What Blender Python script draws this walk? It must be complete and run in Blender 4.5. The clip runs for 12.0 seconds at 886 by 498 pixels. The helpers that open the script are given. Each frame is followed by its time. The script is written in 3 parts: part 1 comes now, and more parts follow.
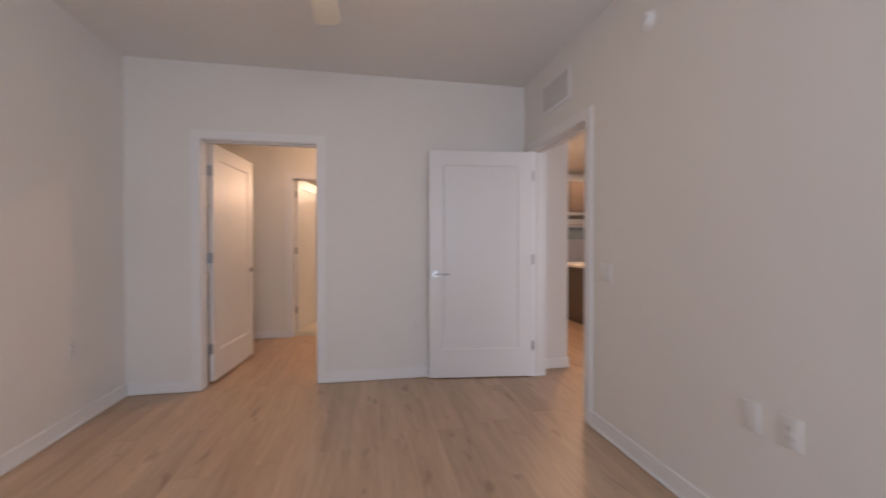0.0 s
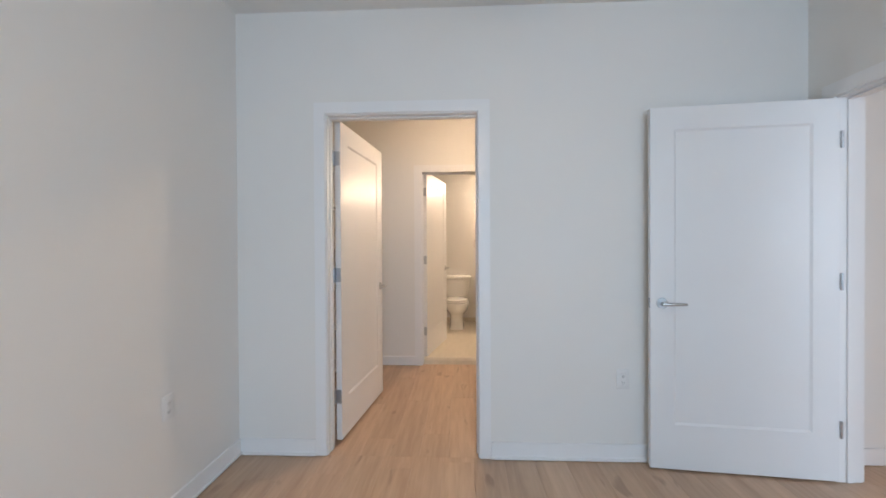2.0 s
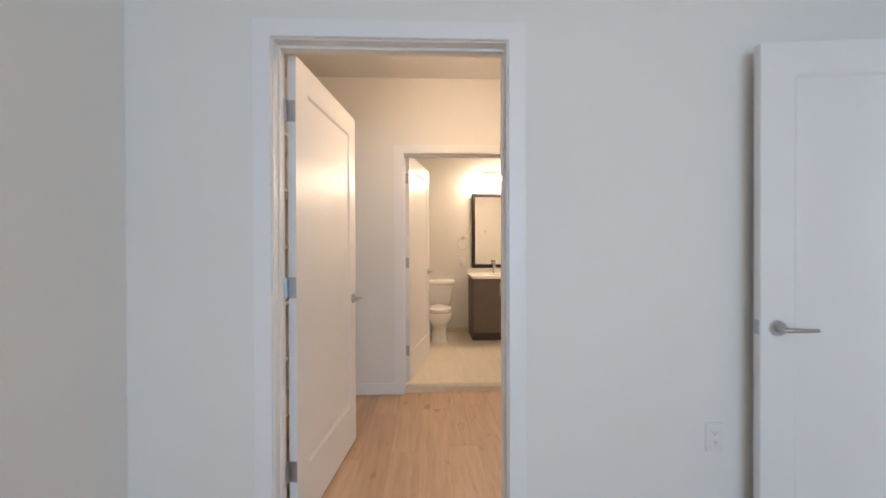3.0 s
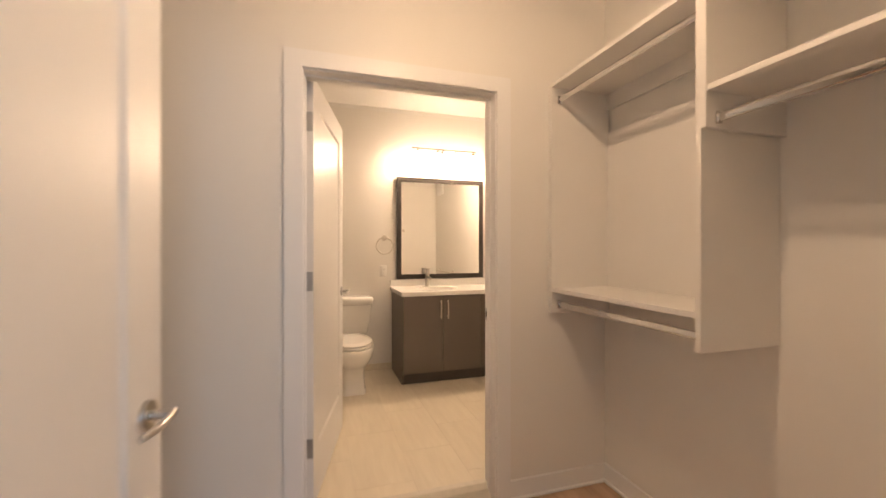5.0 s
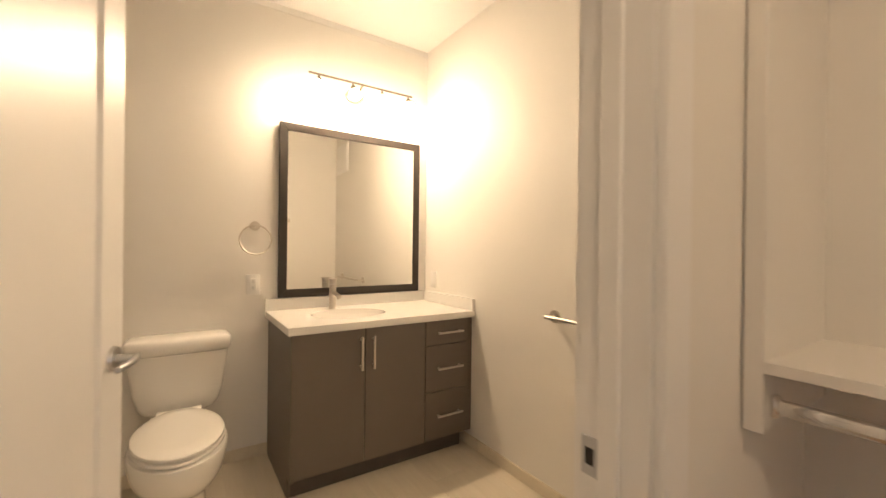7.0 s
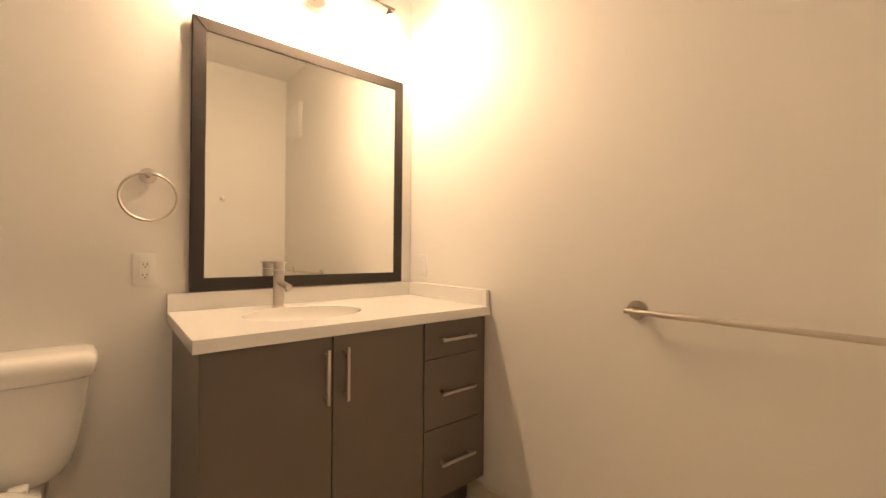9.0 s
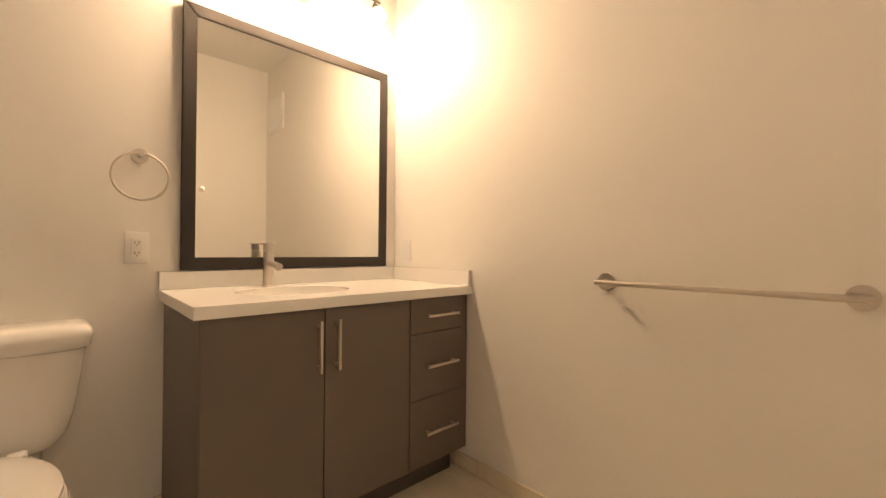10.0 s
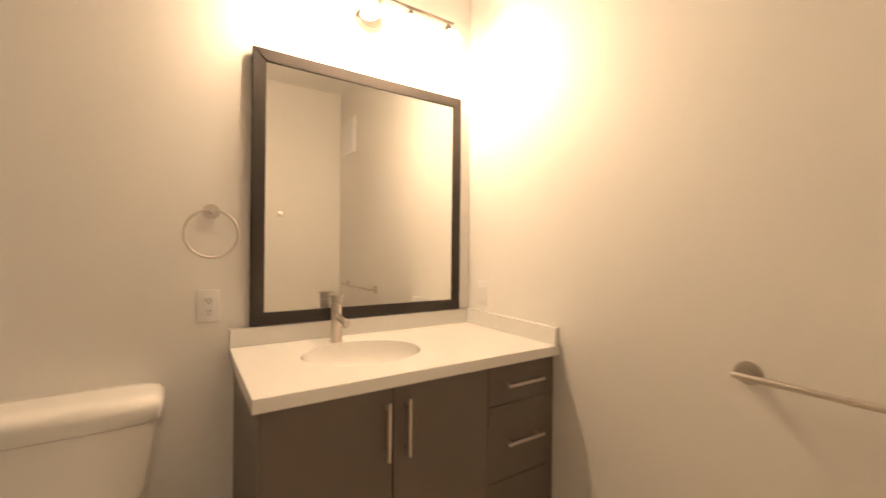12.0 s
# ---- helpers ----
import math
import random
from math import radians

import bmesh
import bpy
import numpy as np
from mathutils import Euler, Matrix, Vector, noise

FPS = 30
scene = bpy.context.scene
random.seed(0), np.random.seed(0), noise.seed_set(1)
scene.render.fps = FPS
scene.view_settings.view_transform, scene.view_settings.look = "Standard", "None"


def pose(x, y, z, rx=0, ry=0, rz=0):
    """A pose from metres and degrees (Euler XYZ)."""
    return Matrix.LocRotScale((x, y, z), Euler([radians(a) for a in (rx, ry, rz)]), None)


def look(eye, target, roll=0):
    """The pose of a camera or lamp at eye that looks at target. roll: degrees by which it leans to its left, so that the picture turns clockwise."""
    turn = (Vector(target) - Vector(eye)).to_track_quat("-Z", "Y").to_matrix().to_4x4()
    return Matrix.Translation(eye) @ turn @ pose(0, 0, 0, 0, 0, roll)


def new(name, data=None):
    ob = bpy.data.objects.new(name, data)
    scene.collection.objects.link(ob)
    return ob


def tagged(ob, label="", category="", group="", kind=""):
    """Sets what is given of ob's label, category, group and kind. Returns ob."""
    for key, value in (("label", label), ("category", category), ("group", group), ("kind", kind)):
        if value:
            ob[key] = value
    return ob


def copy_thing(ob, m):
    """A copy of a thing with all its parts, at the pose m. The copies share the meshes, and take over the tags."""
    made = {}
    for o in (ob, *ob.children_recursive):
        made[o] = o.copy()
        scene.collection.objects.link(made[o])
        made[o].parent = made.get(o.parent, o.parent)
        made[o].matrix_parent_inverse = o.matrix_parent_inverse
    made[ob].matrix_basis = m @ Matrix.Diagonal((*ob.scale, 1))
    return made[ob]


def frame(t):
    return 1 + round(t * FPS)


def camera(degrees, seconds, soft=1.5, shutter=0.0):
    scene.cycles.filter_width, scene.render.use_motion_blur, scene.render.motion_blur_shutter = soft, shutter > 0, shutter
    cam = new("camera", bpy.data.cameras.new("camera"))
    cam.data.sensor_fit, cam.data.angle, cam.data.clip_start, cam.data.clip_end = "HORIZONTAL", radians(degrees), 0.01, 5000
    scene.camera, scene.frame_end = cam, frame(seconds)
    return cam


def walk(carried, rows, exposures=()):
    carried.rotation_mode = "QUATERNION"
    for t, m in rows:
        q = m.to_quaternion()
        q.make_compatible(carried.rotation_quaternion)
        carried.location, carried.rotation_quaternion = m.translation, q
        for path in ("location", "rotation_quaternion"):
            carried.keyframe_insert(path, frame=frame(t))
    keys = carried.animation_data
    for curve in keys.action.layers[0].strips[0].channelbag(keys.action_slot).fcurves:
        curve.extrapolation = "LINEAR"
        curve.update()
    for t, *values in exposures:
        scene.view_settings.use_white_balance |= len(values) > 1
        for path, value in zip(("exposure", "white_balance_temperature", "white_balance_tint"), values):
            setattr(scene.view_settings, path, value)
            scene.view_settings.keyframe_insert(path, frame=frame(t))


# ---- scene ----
cam = camera(96.0, 12.0, shutter=0.5)
EXPOSURES = [(0.0, -0.58, 7400, 31), (0.5, -0.17, 6830, 23), (0.8, -0.14, 6600, 20), (1.2, -0.05, 6380, 17), (2.5, 0.05, 6250, 15), (4.5, 0.02, 7000, 20), (5.5, -0.04, 6800, 16), (6.5, -0.03, 6600, 10), (8.5, -0.22, 7500, 18), (12.0, -0.29, 7150, 16)]
PATH = [
    (0, (0.04, -0.399, 1.211), (0.418, 1.565, 1.186), -0.0),
    (0.5, (-0.106, -0.122, 1.242), (-0.106, 1.878, 1.227), -0.2),
    (0.75, (-0.161, 0.009, 1.273), (-0.275, 2.006, 1.259), -0.25),
    (1, (-0.213, 0.143, 1.3), (-0.43, 2.131, 1.287), -0.3),
    (1.25, (-0.271, 0.285, 1.306), (-0.508, 2.271, 1.291), -0.35),
    (1.5, (-0.333, 0.439, 1.302), (-0.563, 2.426, 1.283), -0.4),
    (2, (-0.479, 0.807, 1.275), (-0.569, 2.805, 1.259), -0.3),
    (2.5, (-0.594, 1.218, 1.262), (-0.601, 3.218, 1.249), -0.2),
    (4.5, (-0.873, 2.798, 1.272), (-0.399, 4.741, 1.264), -0.1),
    (5, (-0.837, 3.212, 1.274), (-0.235, 5.12, 1.272), -0.0),
    (5.5, (-0.755, 3.629, 1.26), (-0.029, 5.492, 1.262), 0.2),
    (6, (-0.723, 4.032, 1.259), (0.143, 5.834, 1.256), 0.5),
    (6.5, (-0.641, 4.412, 1.272), (0.369, 6.139, 1.266), 0.7),
    (8.5, (-0.333, 5.364, 1.174), (0.89, 6.946, 1.187), 0.4),
    (9, (-0.29, 5.469, 1.119), (0.989, 7.006, 1.132), 0.5),
    (9.5, (-0.324, 5.471, 1.068), (1.015, 6.957, 1.078), 0.4),
    (10, (-0.368, 5.418, 1.044), (0.993, 6.883, 1.054), 0.5),
    (10.5, (-0.353, 5.371, 1.075), (1.0, 6.844, 1.088), 0.5),
    (11, (-0.296, 5.376, 1.112), (1.023, 6.88, 1.125), 0.5),
    (11.5, (-0.242, 5.459, 1.184), (0.999, 7.028, 1.192), 0.6),
    (12, (-0.27, 5.595, 1.255), (0.818, 7.273, 1.258), 0.6),
]
walk(cam, [(t, look(eye, target, roll)) for t, eye, target, roll in PATH],
     exposures=EXPOSURES)

# ---- world and light ----
world = bpy.data.worlds.new("sky")
scene.world = world
world.use_nodes = True
wn = world.node_tree.nodes
sky = wn.new("ShaderNodeTexSky")
sky.sky_type, sky.sun_disc = "NISHITA", False
sky.sun_elevation, sky.sun_rotation = radians(35), radians(60)
wn["Background"].inputs["Strength"].default_value = 0.1
world.node_tree.links.new(sky.outputs["Color"], wn["Background"].inputs["Color"])

WARM = (1.0, 0.74, 0.48)
WINDOW_WATTS, CLOSET_GLOW, KITCHEN_WATTS, BULB_STRENGTH = 74, 370, 22, 680


def lamp(name, kind, power, color, m, size=0.1, size_y=None):
    data = bpy.data.lights.new(name, kind)
    data.energy, data.color = power, color
    if kind == "AREA":
        data.shape, data.size, data.size_y = "RECTANGLE", size, size_y or size
    else:
        data.shadow_soft_size = size
    ob = new(name, data)
    ob.matrix_world = m
    return ob


# daylight in the bedroom's window opening, behind the start of the walk
lamp("window_daylight", "AREA", WINDOW_WATTS, (0.53, 0.775, 1.0), pose(0.5, -2.58, 1.5, 90, 0, 0), 1.7, 1.7)
# daylight in the living area's window
lamp("living_daylight", "AREA", 90, (0.70, 0.86, 1.0), pose(4.0, -2.58, 1.5, 90, 0, 0), 2.8, 1.7)
# ---- materials ----


def mat(name, color, rough=0.5, metal=0.0, vary=0.06, scale=3.0, bump=0.0, bump_scale=60.0, coat=0.0, emit=0.0):
    m = bpy.data.materials.new(name)
    m.use_nodes = True
    n, l = m.node_tree.nodes, m.node_tree.links
    b = n["Principled BSDF"]
    b.inputs["Roughness"].default_value, b.inputs["Metallic"].default_value = rough, metal
    b.inputs["Coat Weight"].default_value = coat
    tc = n.new("ShaderNodeTexCoord")
    big, fine = n.new("ShaderNodeTexNoise"), n.new("ShaderNodeTexNoise")
    for t, sc in ((big, scale), (fine, bump_scale)):
        t.inputs["Scale"].default_value, t.inputs["Detail"].default_value = sc, 4
        l.new(tc.outputs["Object"], t.inputs["Vector"])
    ramp = n.new("ShaderNodeMix")
    ramp.data_type = "RGBA"
    ramp.inputs["A"].default_value = (*[c * (1 - vary) for c in color], 1)
    ramp.inputs["B"].default_value = (*[min(1, c * (1 + vary)) for c in color], 1)
    l.new(big.outputs["Fac"], ramp.inputs["Factor"])
    l.new(ramp.outputs["Result"], b.inputs["Base Color"])
    rr = n.new("ShaderNodeMapRange")
    rr.inputs["To Min"].default_value, rr.inputs["To Max"].default_value = max(0.02, rough * 0.85), min(1, rough * 1.15)
    l.new(fine.outputs["Fac"], rr.inputs["Value"])
    l.new(rr.outputs["Result"], b.inputs["Roughness"])
    if bump:
        bp = n.new("ShaderNodeBump")
        bp.inputs["Strength"].default_value, bp.inputs["Distance"].default_value = bump, 0.002
        l.new(fine.outputs["Fac"], bp.inputs["Height"])
        l.new(bp.outputs["Normal"], b.inputs["Normal"])
    if emit:
        b.inputs["Emission Color"].default_value = (*color, 1)
        b.inputs["Emission Strength"].default_value = emit
    return m


def wood(name, dark, light, rough, per_island=False, along="y", strength=1.0, knots=0.55, scale=None, knot_scale=None, shade=0.07):
    """Long grain with knots; each board shifted and tinted by its own random number."""
    m = bpy.data.materials.new(name)
    m.use_nodes = True
    n, l = m.node_tree.nodes, m.node_tree.links
    b = n["Principled BSDF"]
    if per_island:
        rnd = n.new("ShaderNodeNewGeometry").outputs["Random Per Island"]
    else:
        rnd = n.new("ShaderNodeObjectInfo").outputs["Random"]
    tc = n.new("ShaderNodeTexCoord")
    off = n.new("ShaderNodeVectorMath")
    off.operation = "SCALE"
    off.inputs[0].default_value = (37, 91, 13)
    l.new(rnd, off.inputs["Scale"])
    add = n.new("ShaderNodeVectorMath")
    l.new(tc.outputs["Object"], add.inputs[0])
    l.new(off.outputs["Vector"], add.inputs[1])
    mp = n.new("ShaderNodeMapping")
    mp.inputs["Scale"].default_value = scale or {"y": (11, 0.8, 11), "x": (1.1, 16, 16), "z": (16, 16, 1.1)}[along]
    l.new(add.outputs["Vector"], mp.inputs["Vector"])
    g1, g2, kn = n.new("ShaderNodeTexNoise"), n.new("ShaderNodeTexNoise"), n.new("ShaderNodeTexNoise")
    for t, sc, d, di in ((g1, 1.0, 6, 0.6), (g2, 5.0, 8, 0.3), (kn, 1.3, 2, 0.4)):
        t.inputs["Scale"].default_value, t.inputs["Detail"].default_value, t.inputs["Distortion"].default_value = sc, d, di
        l.new(mp.outputs["Vector"], t.inputs["Vector"])
    if knot_scale:
        mk = n.new("ShaderNodeMapping")
        mk.inputs["Scale"].default_value = knot_scale
        l.new(add.outputs["Vector"], mk.inputs["Vector"])
        l.new(mk.outputs["Vector"], kn.inputs["Vector"])
    mix = n.new("ShaderNodeMath")
    mix.operation = "MULTIPLY_ADD"
    mix.inputs[1].default_value = 0.45
    l.new(g2.outputs["Fac"], mix.inputs[0])
    half = n.new("ShaderNodeMath")
    half.operation = "MULTIPLY"
    half.inputs[1].default_value = 0.55
    l.new(g1.outputs["Fac"], half.inputs[0])
    l.new(half.outputs["Value"], mix.inputs[2])
    ramp = n.new("ShaderNodeValToRGB")
    ramp.color_ramp.elements[0].position, ramp.color_ramp.elements[1].position = 0.5 - 0.18 / strength, 0.5 + 0.14 / strength
    ramp.color_ramp.elements[0].color, ramp.color_ramp.elements[1].color = (*dark, 1), (*light, 1)
    l.new(mix.outputs["Value"], ramp.inputs["Fac"])
    tint = n.new("ShaderNodeHueSaturation")
    val = n.new("ShaderNodeMapRange")
    val.inputs["To Min"].default_value, val.inputs["To Max"].default_value = 1 - shade, 1 + shade
    l.new(rnd, val.inputs["Value"])
    l.new(val.outputs["Result"], tint.inputs["Value"])
    l.new(ramp.outputs["Color"], tint.inputs["Color"])
    knot = n.new("ShaderNodeMapRange")
    knot.inputs["From Min"].default_value, knot.inputs["From Max"].default_value = 0.65, 0.73
    knot.inputs["To Max"].default_value = knots
    l.new(kn.outputs["Fac"], knot.inputs["Value"])
    km = n.new("ShaderNodeMix")
    km.data_type = "RGBA"
    km.inputs["B"].default_value = (*[c * 0.6 for c in dark], 1)
    l.new(knot.outputs["Result"], km.inputs["Factor"])
    l.new(tint.outputs["Color"], km.inputs["A"])
    l.new(km.outputs["Result"], b.inputs["Base Color"])
    b.inputs["Roughness"].default_value = rough
    bp = n.new("ShaderNodeBump")
    bp.inputs["Strength"].default_value, bp.inputs["Distance"].default_value = 0.12, 0.002
    l.new(g2.outputs["Fac"], bp.inputs["Height"])
    l.new(bp.outputs["Normal"], b.inputs["Normal"])
    return m


WALL = mat("wall_paint", (0.83, 0.805, 0.765), 0.6, vary=0.025, scale=1.2, bump=0.10, bump_scale=220)
CEIL = mat("ceiling_paint", (0.85, 0.835, 0.81), 0.9, vary=0.02, scale=1.0, bump=0.12, bump_scale=160)
TRIM = mat("white_trim_paint", (0.86, 0.85, 0.84), 0.38, vary=0.02, scale=4)
DOOR = mat("white_door_paint", (0.83, 0.82, 0.81), 0.36, vary=0.02, scale=3, bump=0.05, bump_scale=140)
MELAMINE = mat("white_melamine", (0.82, 0.795, 0.76), 0.42, vary=0.02, scale=4, bump=0.02, bump_scale=200)
PLATE = mat("white_plastic", (0.81, 0.795, 0.77), 0.3, vary=0.01)
NICKEL = mat("brushed_nickel", (0.62, 0.57, 0.515), 0.32, metal=1.0, vary=0.05, scale=30, bump=0.04, bump_scale=300)
STEEL = mat("satin_steel", (0.50, 0.51, 0.53), 0.35, metal=1.0, vary=0.06, scale=30, bump=0.03, bump_scale=300)
LEVER = mat("satin_chrome", (0.52, 0.515, 0.51), 0.31, metal=1.0, vary=0.04, scale=30, bump=0.02, bump_scale=300)
CHROME = mat("chrome", (0.66, 0.65, 0.64), 0.08, metal=1.0, vary=0.02)
PORCELAIN = mat("glazed_porcelain", (0.85, 0.825, 0.78), 0.08, vary=0.01, coat=0.3)
QUARTZ = mat("white_quartz", (0.80, 0.78, 0.74), 0.22, vary=0.012, scale=30, bump=0.0)
VANITY = mat("grey_brown_laminate", (0.132, 0.107, 0.087), 0.42, vary=0.06, scale=5, bump=0.06, bump_scale=180)
TOE = mat("dark_toe_kick_laminate", (0.075, 0.064, 0.054), 0.5, vary=0.08)
DARKGAP = mat("dark_recess", (0.02, 0.018, 0.016), 0.8)
FRAME = mat("espresso_frame", (0.022, 0.016, 0.012), 0.52, vary=0.15, scale=25, bump=0.08, bump_scale=120)
MIRROR = mat("mirror_silver", (0.90, 0.90, 0.88), 0.02, metal=1.0, vary=0.0)
STONE = mat("threshold_stone", (0.66, 0.60, 0.51), 0.35, vary=0.14, scale=18)
GROUT = mat("grout", (0.69, 0.615, 0.505), 0.9, vary=0.08, scale=30, bump=0.2)
RUBBER = mat("black_plastic", (0.02, 0.02, 0.02), 0.5)
KITCHEN = wood("taupe_cabinet_veneer", (0.070, 0.048, 0.038), (0.100, 0.073, 0.060), 0.4, along="z", strength=0.5, knots=0.1)
GRAIN = dict(strength=0.8, knots=0.5, scale=(8, 0.7, 8), knot_scale=(8, 2.6, 8))
OAK = wood("light_oak_plank", (0.43, 0.272, 0.175), (0.64, 0.455, 0.315), 0.38, **GRAIN)
OAK_FAR = wood("light_oak_plank_far", (0.43, 0.272, 0.175), (0.64, 0.455, 0.315), 0.38, per_island=True, **GRAIN)
TILE = wood("beige_porcelain_tile", (0.65, 0.575, 0.455), (0.78, 0.705, 0.58), 0.33, strength=0.7, knots=0.0, scale=(7, 0.9, 7), shade=0.025)
SPLASH = mat("white_glazed_tile", (0.80, 0.79, 0.77), 0.15, vary=0.03, scale=8)
BRONZE = mat("dark_bronze", (0.05, 0.038, 0.03), 0.35, metal=0.8, vary=0.1)
FIXTURE = mat("dull_nickel_fixture", (0.20, 0.165, 0.13), 0.5, metal=0.6, vary=0.08)
GLASS_BLUE = mat("oven_glass", (0.12, 0.15, 0.18), 0.08, vary=0.05)
BULB = mat("lit_bulb", (1.0, 0.765, 0.525), 0.5, vary=0.0, emit=BULB_STRENGTH)
CLOSET_LENS = mat("lit_closet_lens", WARM, 0.5, vary=0.0, emit=CLOSET_GLOW)
LENS_LIT = mat("lit_lens", (1.0, 0.80, 0.58), 0.5, vary=0.0, emit=9.0)
FROST = mat("frosted_glass_shade", (1.0, 0.80, 0.56), 0.35, vary=0.0, emit=70)
FANLIGHT = mat("lit_fan_bowl", (1.0, 0.78, 0.52), 0.4, vary=0.0, emit=38)
FAN = mat("white_fan_blade", (0.82, 0.78, 0.69), 0.45, vary=0.05, scale=6)

# ---- building helpers ----


def box(bm, x0, y0, z0, x1, y1, z1, bevel=0.0, seg=1):
    geo = bmesh.ops.create_cube(bm, size=1.0)
    m = Matrix.Translation(((x0 + x1) / 2, (y0 + y1) / 2, (z0 + z1) / 2)) @ Matrix.Diagonal((abs(x1 - x0), abs(y1 - y0), abs(z1 - z0), 1))
    bmesh.ops.transform(bm, matrix=m, verts=geo["verts"])
    if bevel:
        es = list({e for v in geo["verts"] for e in v.link_edges})
        bmesh.ops.bevel(bm, geom=es, offset=bevel, segments=seg, affect="EDGES", profile=0.5)
    return bm


def cyl(bm, a, b, r0, r1=None, n=24, caps=True):
    a, b = Vector(a), Vector(b)
    m = Matrix.Translation((a + b) / 2) @ (b - a).to_track_quat("Z", "Y").to_matrix().to_4x4()
    bmesh.ops.create_cone(bm, cap_ends=caps, segments=n, radius1=r0, radius2=r0 if r1 is None else r1, depth=(b - a).length, matrix=m)
    return bm


def loft(bm, rings, close=True):
    """Joins rings of equal length; caps both ends when close."""
    vs = [[bm.verts.new(p) for p in r] for r in rings]
    for a, b in zip(vs, vs[1:]):
        for i in range(len(a)):
            j = (i + 1) % len(a)
            bm.faces.new((a[i], a[j], b[j], b[i]))
    if close:
        bm.faces.new(vs[0][::-1])
        bm.faces.new(vs[-1])
    bmesh.ops.recalc_face_normals(bm, faces=bm.faces)
    return bm


def oval(cx, cy, z, rx, ry, n=40, p=2.0):
    out = []
    for i in range(n):
        a = 2 * math.pi * i / n
        c, s = math.cos(a), math.sin(a)
        out.append((cx + rx * math.copysign(abs(c) ** (2 / p), c), cy + ry * math.copysign(abs(s) ** (2 / p), s), z))
    return out


def mesh_of(name, bm, material, smooth=None):
    me = bpy.data.meshes.new(name)
    bm.normal_update()
    if smooth:
        for f in bm.faces:
            f.smooth = True
        for e in bm.edges:
            if len(e.link_faces) == 2 and e.calc_face_angle(0) > radians(smooth):
                e.smooth = False
    bm.to_mesh(me)
    bm.free()
    me.materials.append(material)
    return me


def part(name, bm, material, parent=None, label="", smooth=40):
    ob = new(name, mesh_of(name, bm, material, smooth))
    ob.parent = parent
    if label:
        ob["label"] = label
    return ob


def B(*a, **k):
    return box(bmesh.new(), *a, **k)


def C(*a, **k):
    return cyl(bmesh.new(), *a, **k)


def thing(name, label, category, at=(0, 0, 0), group="", kind=""):
    ob = new(name)
    ob.location = at
    ob.empty_display_size = 0.1
    return tagged(ob, label, category, group, kind)


def structure(name, bm, material, label, category, smooth=None):
    return tagged(part(name, bm, material, None, "", smooth), label, category, "", "structure")


H = 2.70
BF = 0.05  # bathroom floor level

# ---- walls ----


def wall_along_x(y0, y1, x0, x1, holes=(), top=H + 0.1, bottom=-0.05):
    bm = bmesh.new()
    x = x0
    for a, b, lo, hi in sorted(holes):
        box(bm, x, y0, bottom, a, y1, top)
        box(bm, a, y0, hi, b, y1, top)
        if lo > 0:
            box(bm, a, y0, bottom, b, y1, lo)
        x = b
    return box(bm, x, y0, bottom, x1, y1, top)


def wall_along_y(x0, x1, y0, y1, holes=(), top=H + 0.1, bottom=-0.05):
    bm = bmesh.new()
    y = y0
    for a, b, lo, hi in sorted(holes):
        box(bm, x0, y, bottom, x1, a, top)
        box(bm, x0, a, hi, x1, b, top)
        y = b
    return box(bm, x0, y, bottom, x1, y1, top)


OPEN_TOP, CLOSET_TOP = 2.068, 2.088
CL0, CL1 = -1.309, -0.361   # closet rough opening
BA0, BA1 = -0.910, 0.030    # bathroom rough opening
CX = 0.675                   # face of the closet wall behind the hanging unit
KI0, KI1 = 2.085, 3.035     # doorway to the kitchen
structure("wall_bedroom_west", wall_along_y(-1.97, -1.85, -2.72, 3.2), WALL, "warm grey painted bedroom side wall", "wall")
structure("wall_bedroom_south", wall_along_x(-2.72, -2.6, -1.85, 1.52, [(-0.85, 1.35, 0.65, 2.35)]), WALL, "warm grey wall with a wide bedroom window", "wall")
structure("wall_bedroom_east", wall_along_y(1.52, 1.65, -2.72, 3.2, [(KI0, KI1, 0, OPEN_TOP)]), WALL, "warm grey bedroom wall with a doorway to the kitchen", "wall")
structure("wall_closet_south", wall_along_x(3.2, 3.32, -2.3, 1.975, [(CL0, CL1, 0, CLOSET_TOP)]), WALL, "pale grey bedroom wall with the closet doorway", "wall")
structure("wall_closet_west", wall_along_y(-2.3, -2.18, 3.32, 5.04), WALL, "painted closet end wall behind shelves", "wall")
structure("wall_closet_east", wall_along_y(CX, CX + 0.12, 3.32, 5.04), WALL, "painted closet wall behind the hanging unit", "wall")
structure("wall_bathroom_south", wall_along_x(5.04, 5.16, -2.3, 1.08, [(BA0, BA1, 0, OPEN_TOP)]), WALL, "painted wall with the bathroom doorway", "wall")
structure("wall_bathroom_west", wall_along_y(-2.3, -2.18, 5.16, 7.37), WALL, "plain painted bathroom end wall", "wall")
structure("wall_bathroom_east", wall_along_y(0.96, 1.08, 5.16, 7.37), WALL, "painted bathroom wall with the towel bar", "wall")
structure("wall_bathroom_north", wall_along_x(7.25, 7.37, -2.18, 0.96), WALL, "painted bathroom wall behind mirror and toilet", "wall")
structure("wall_kitchen_west", wall_along_y(1.855, 1.975, 3.32, 7.45), WALL, "pale painted kitchen side wall", "wall")
structure("wall_kitchen_north", wall_along_x(7.45, 7.57, 1.855, 9.0), WALL, "painted kitchen wall behind the cabinets", "wall")
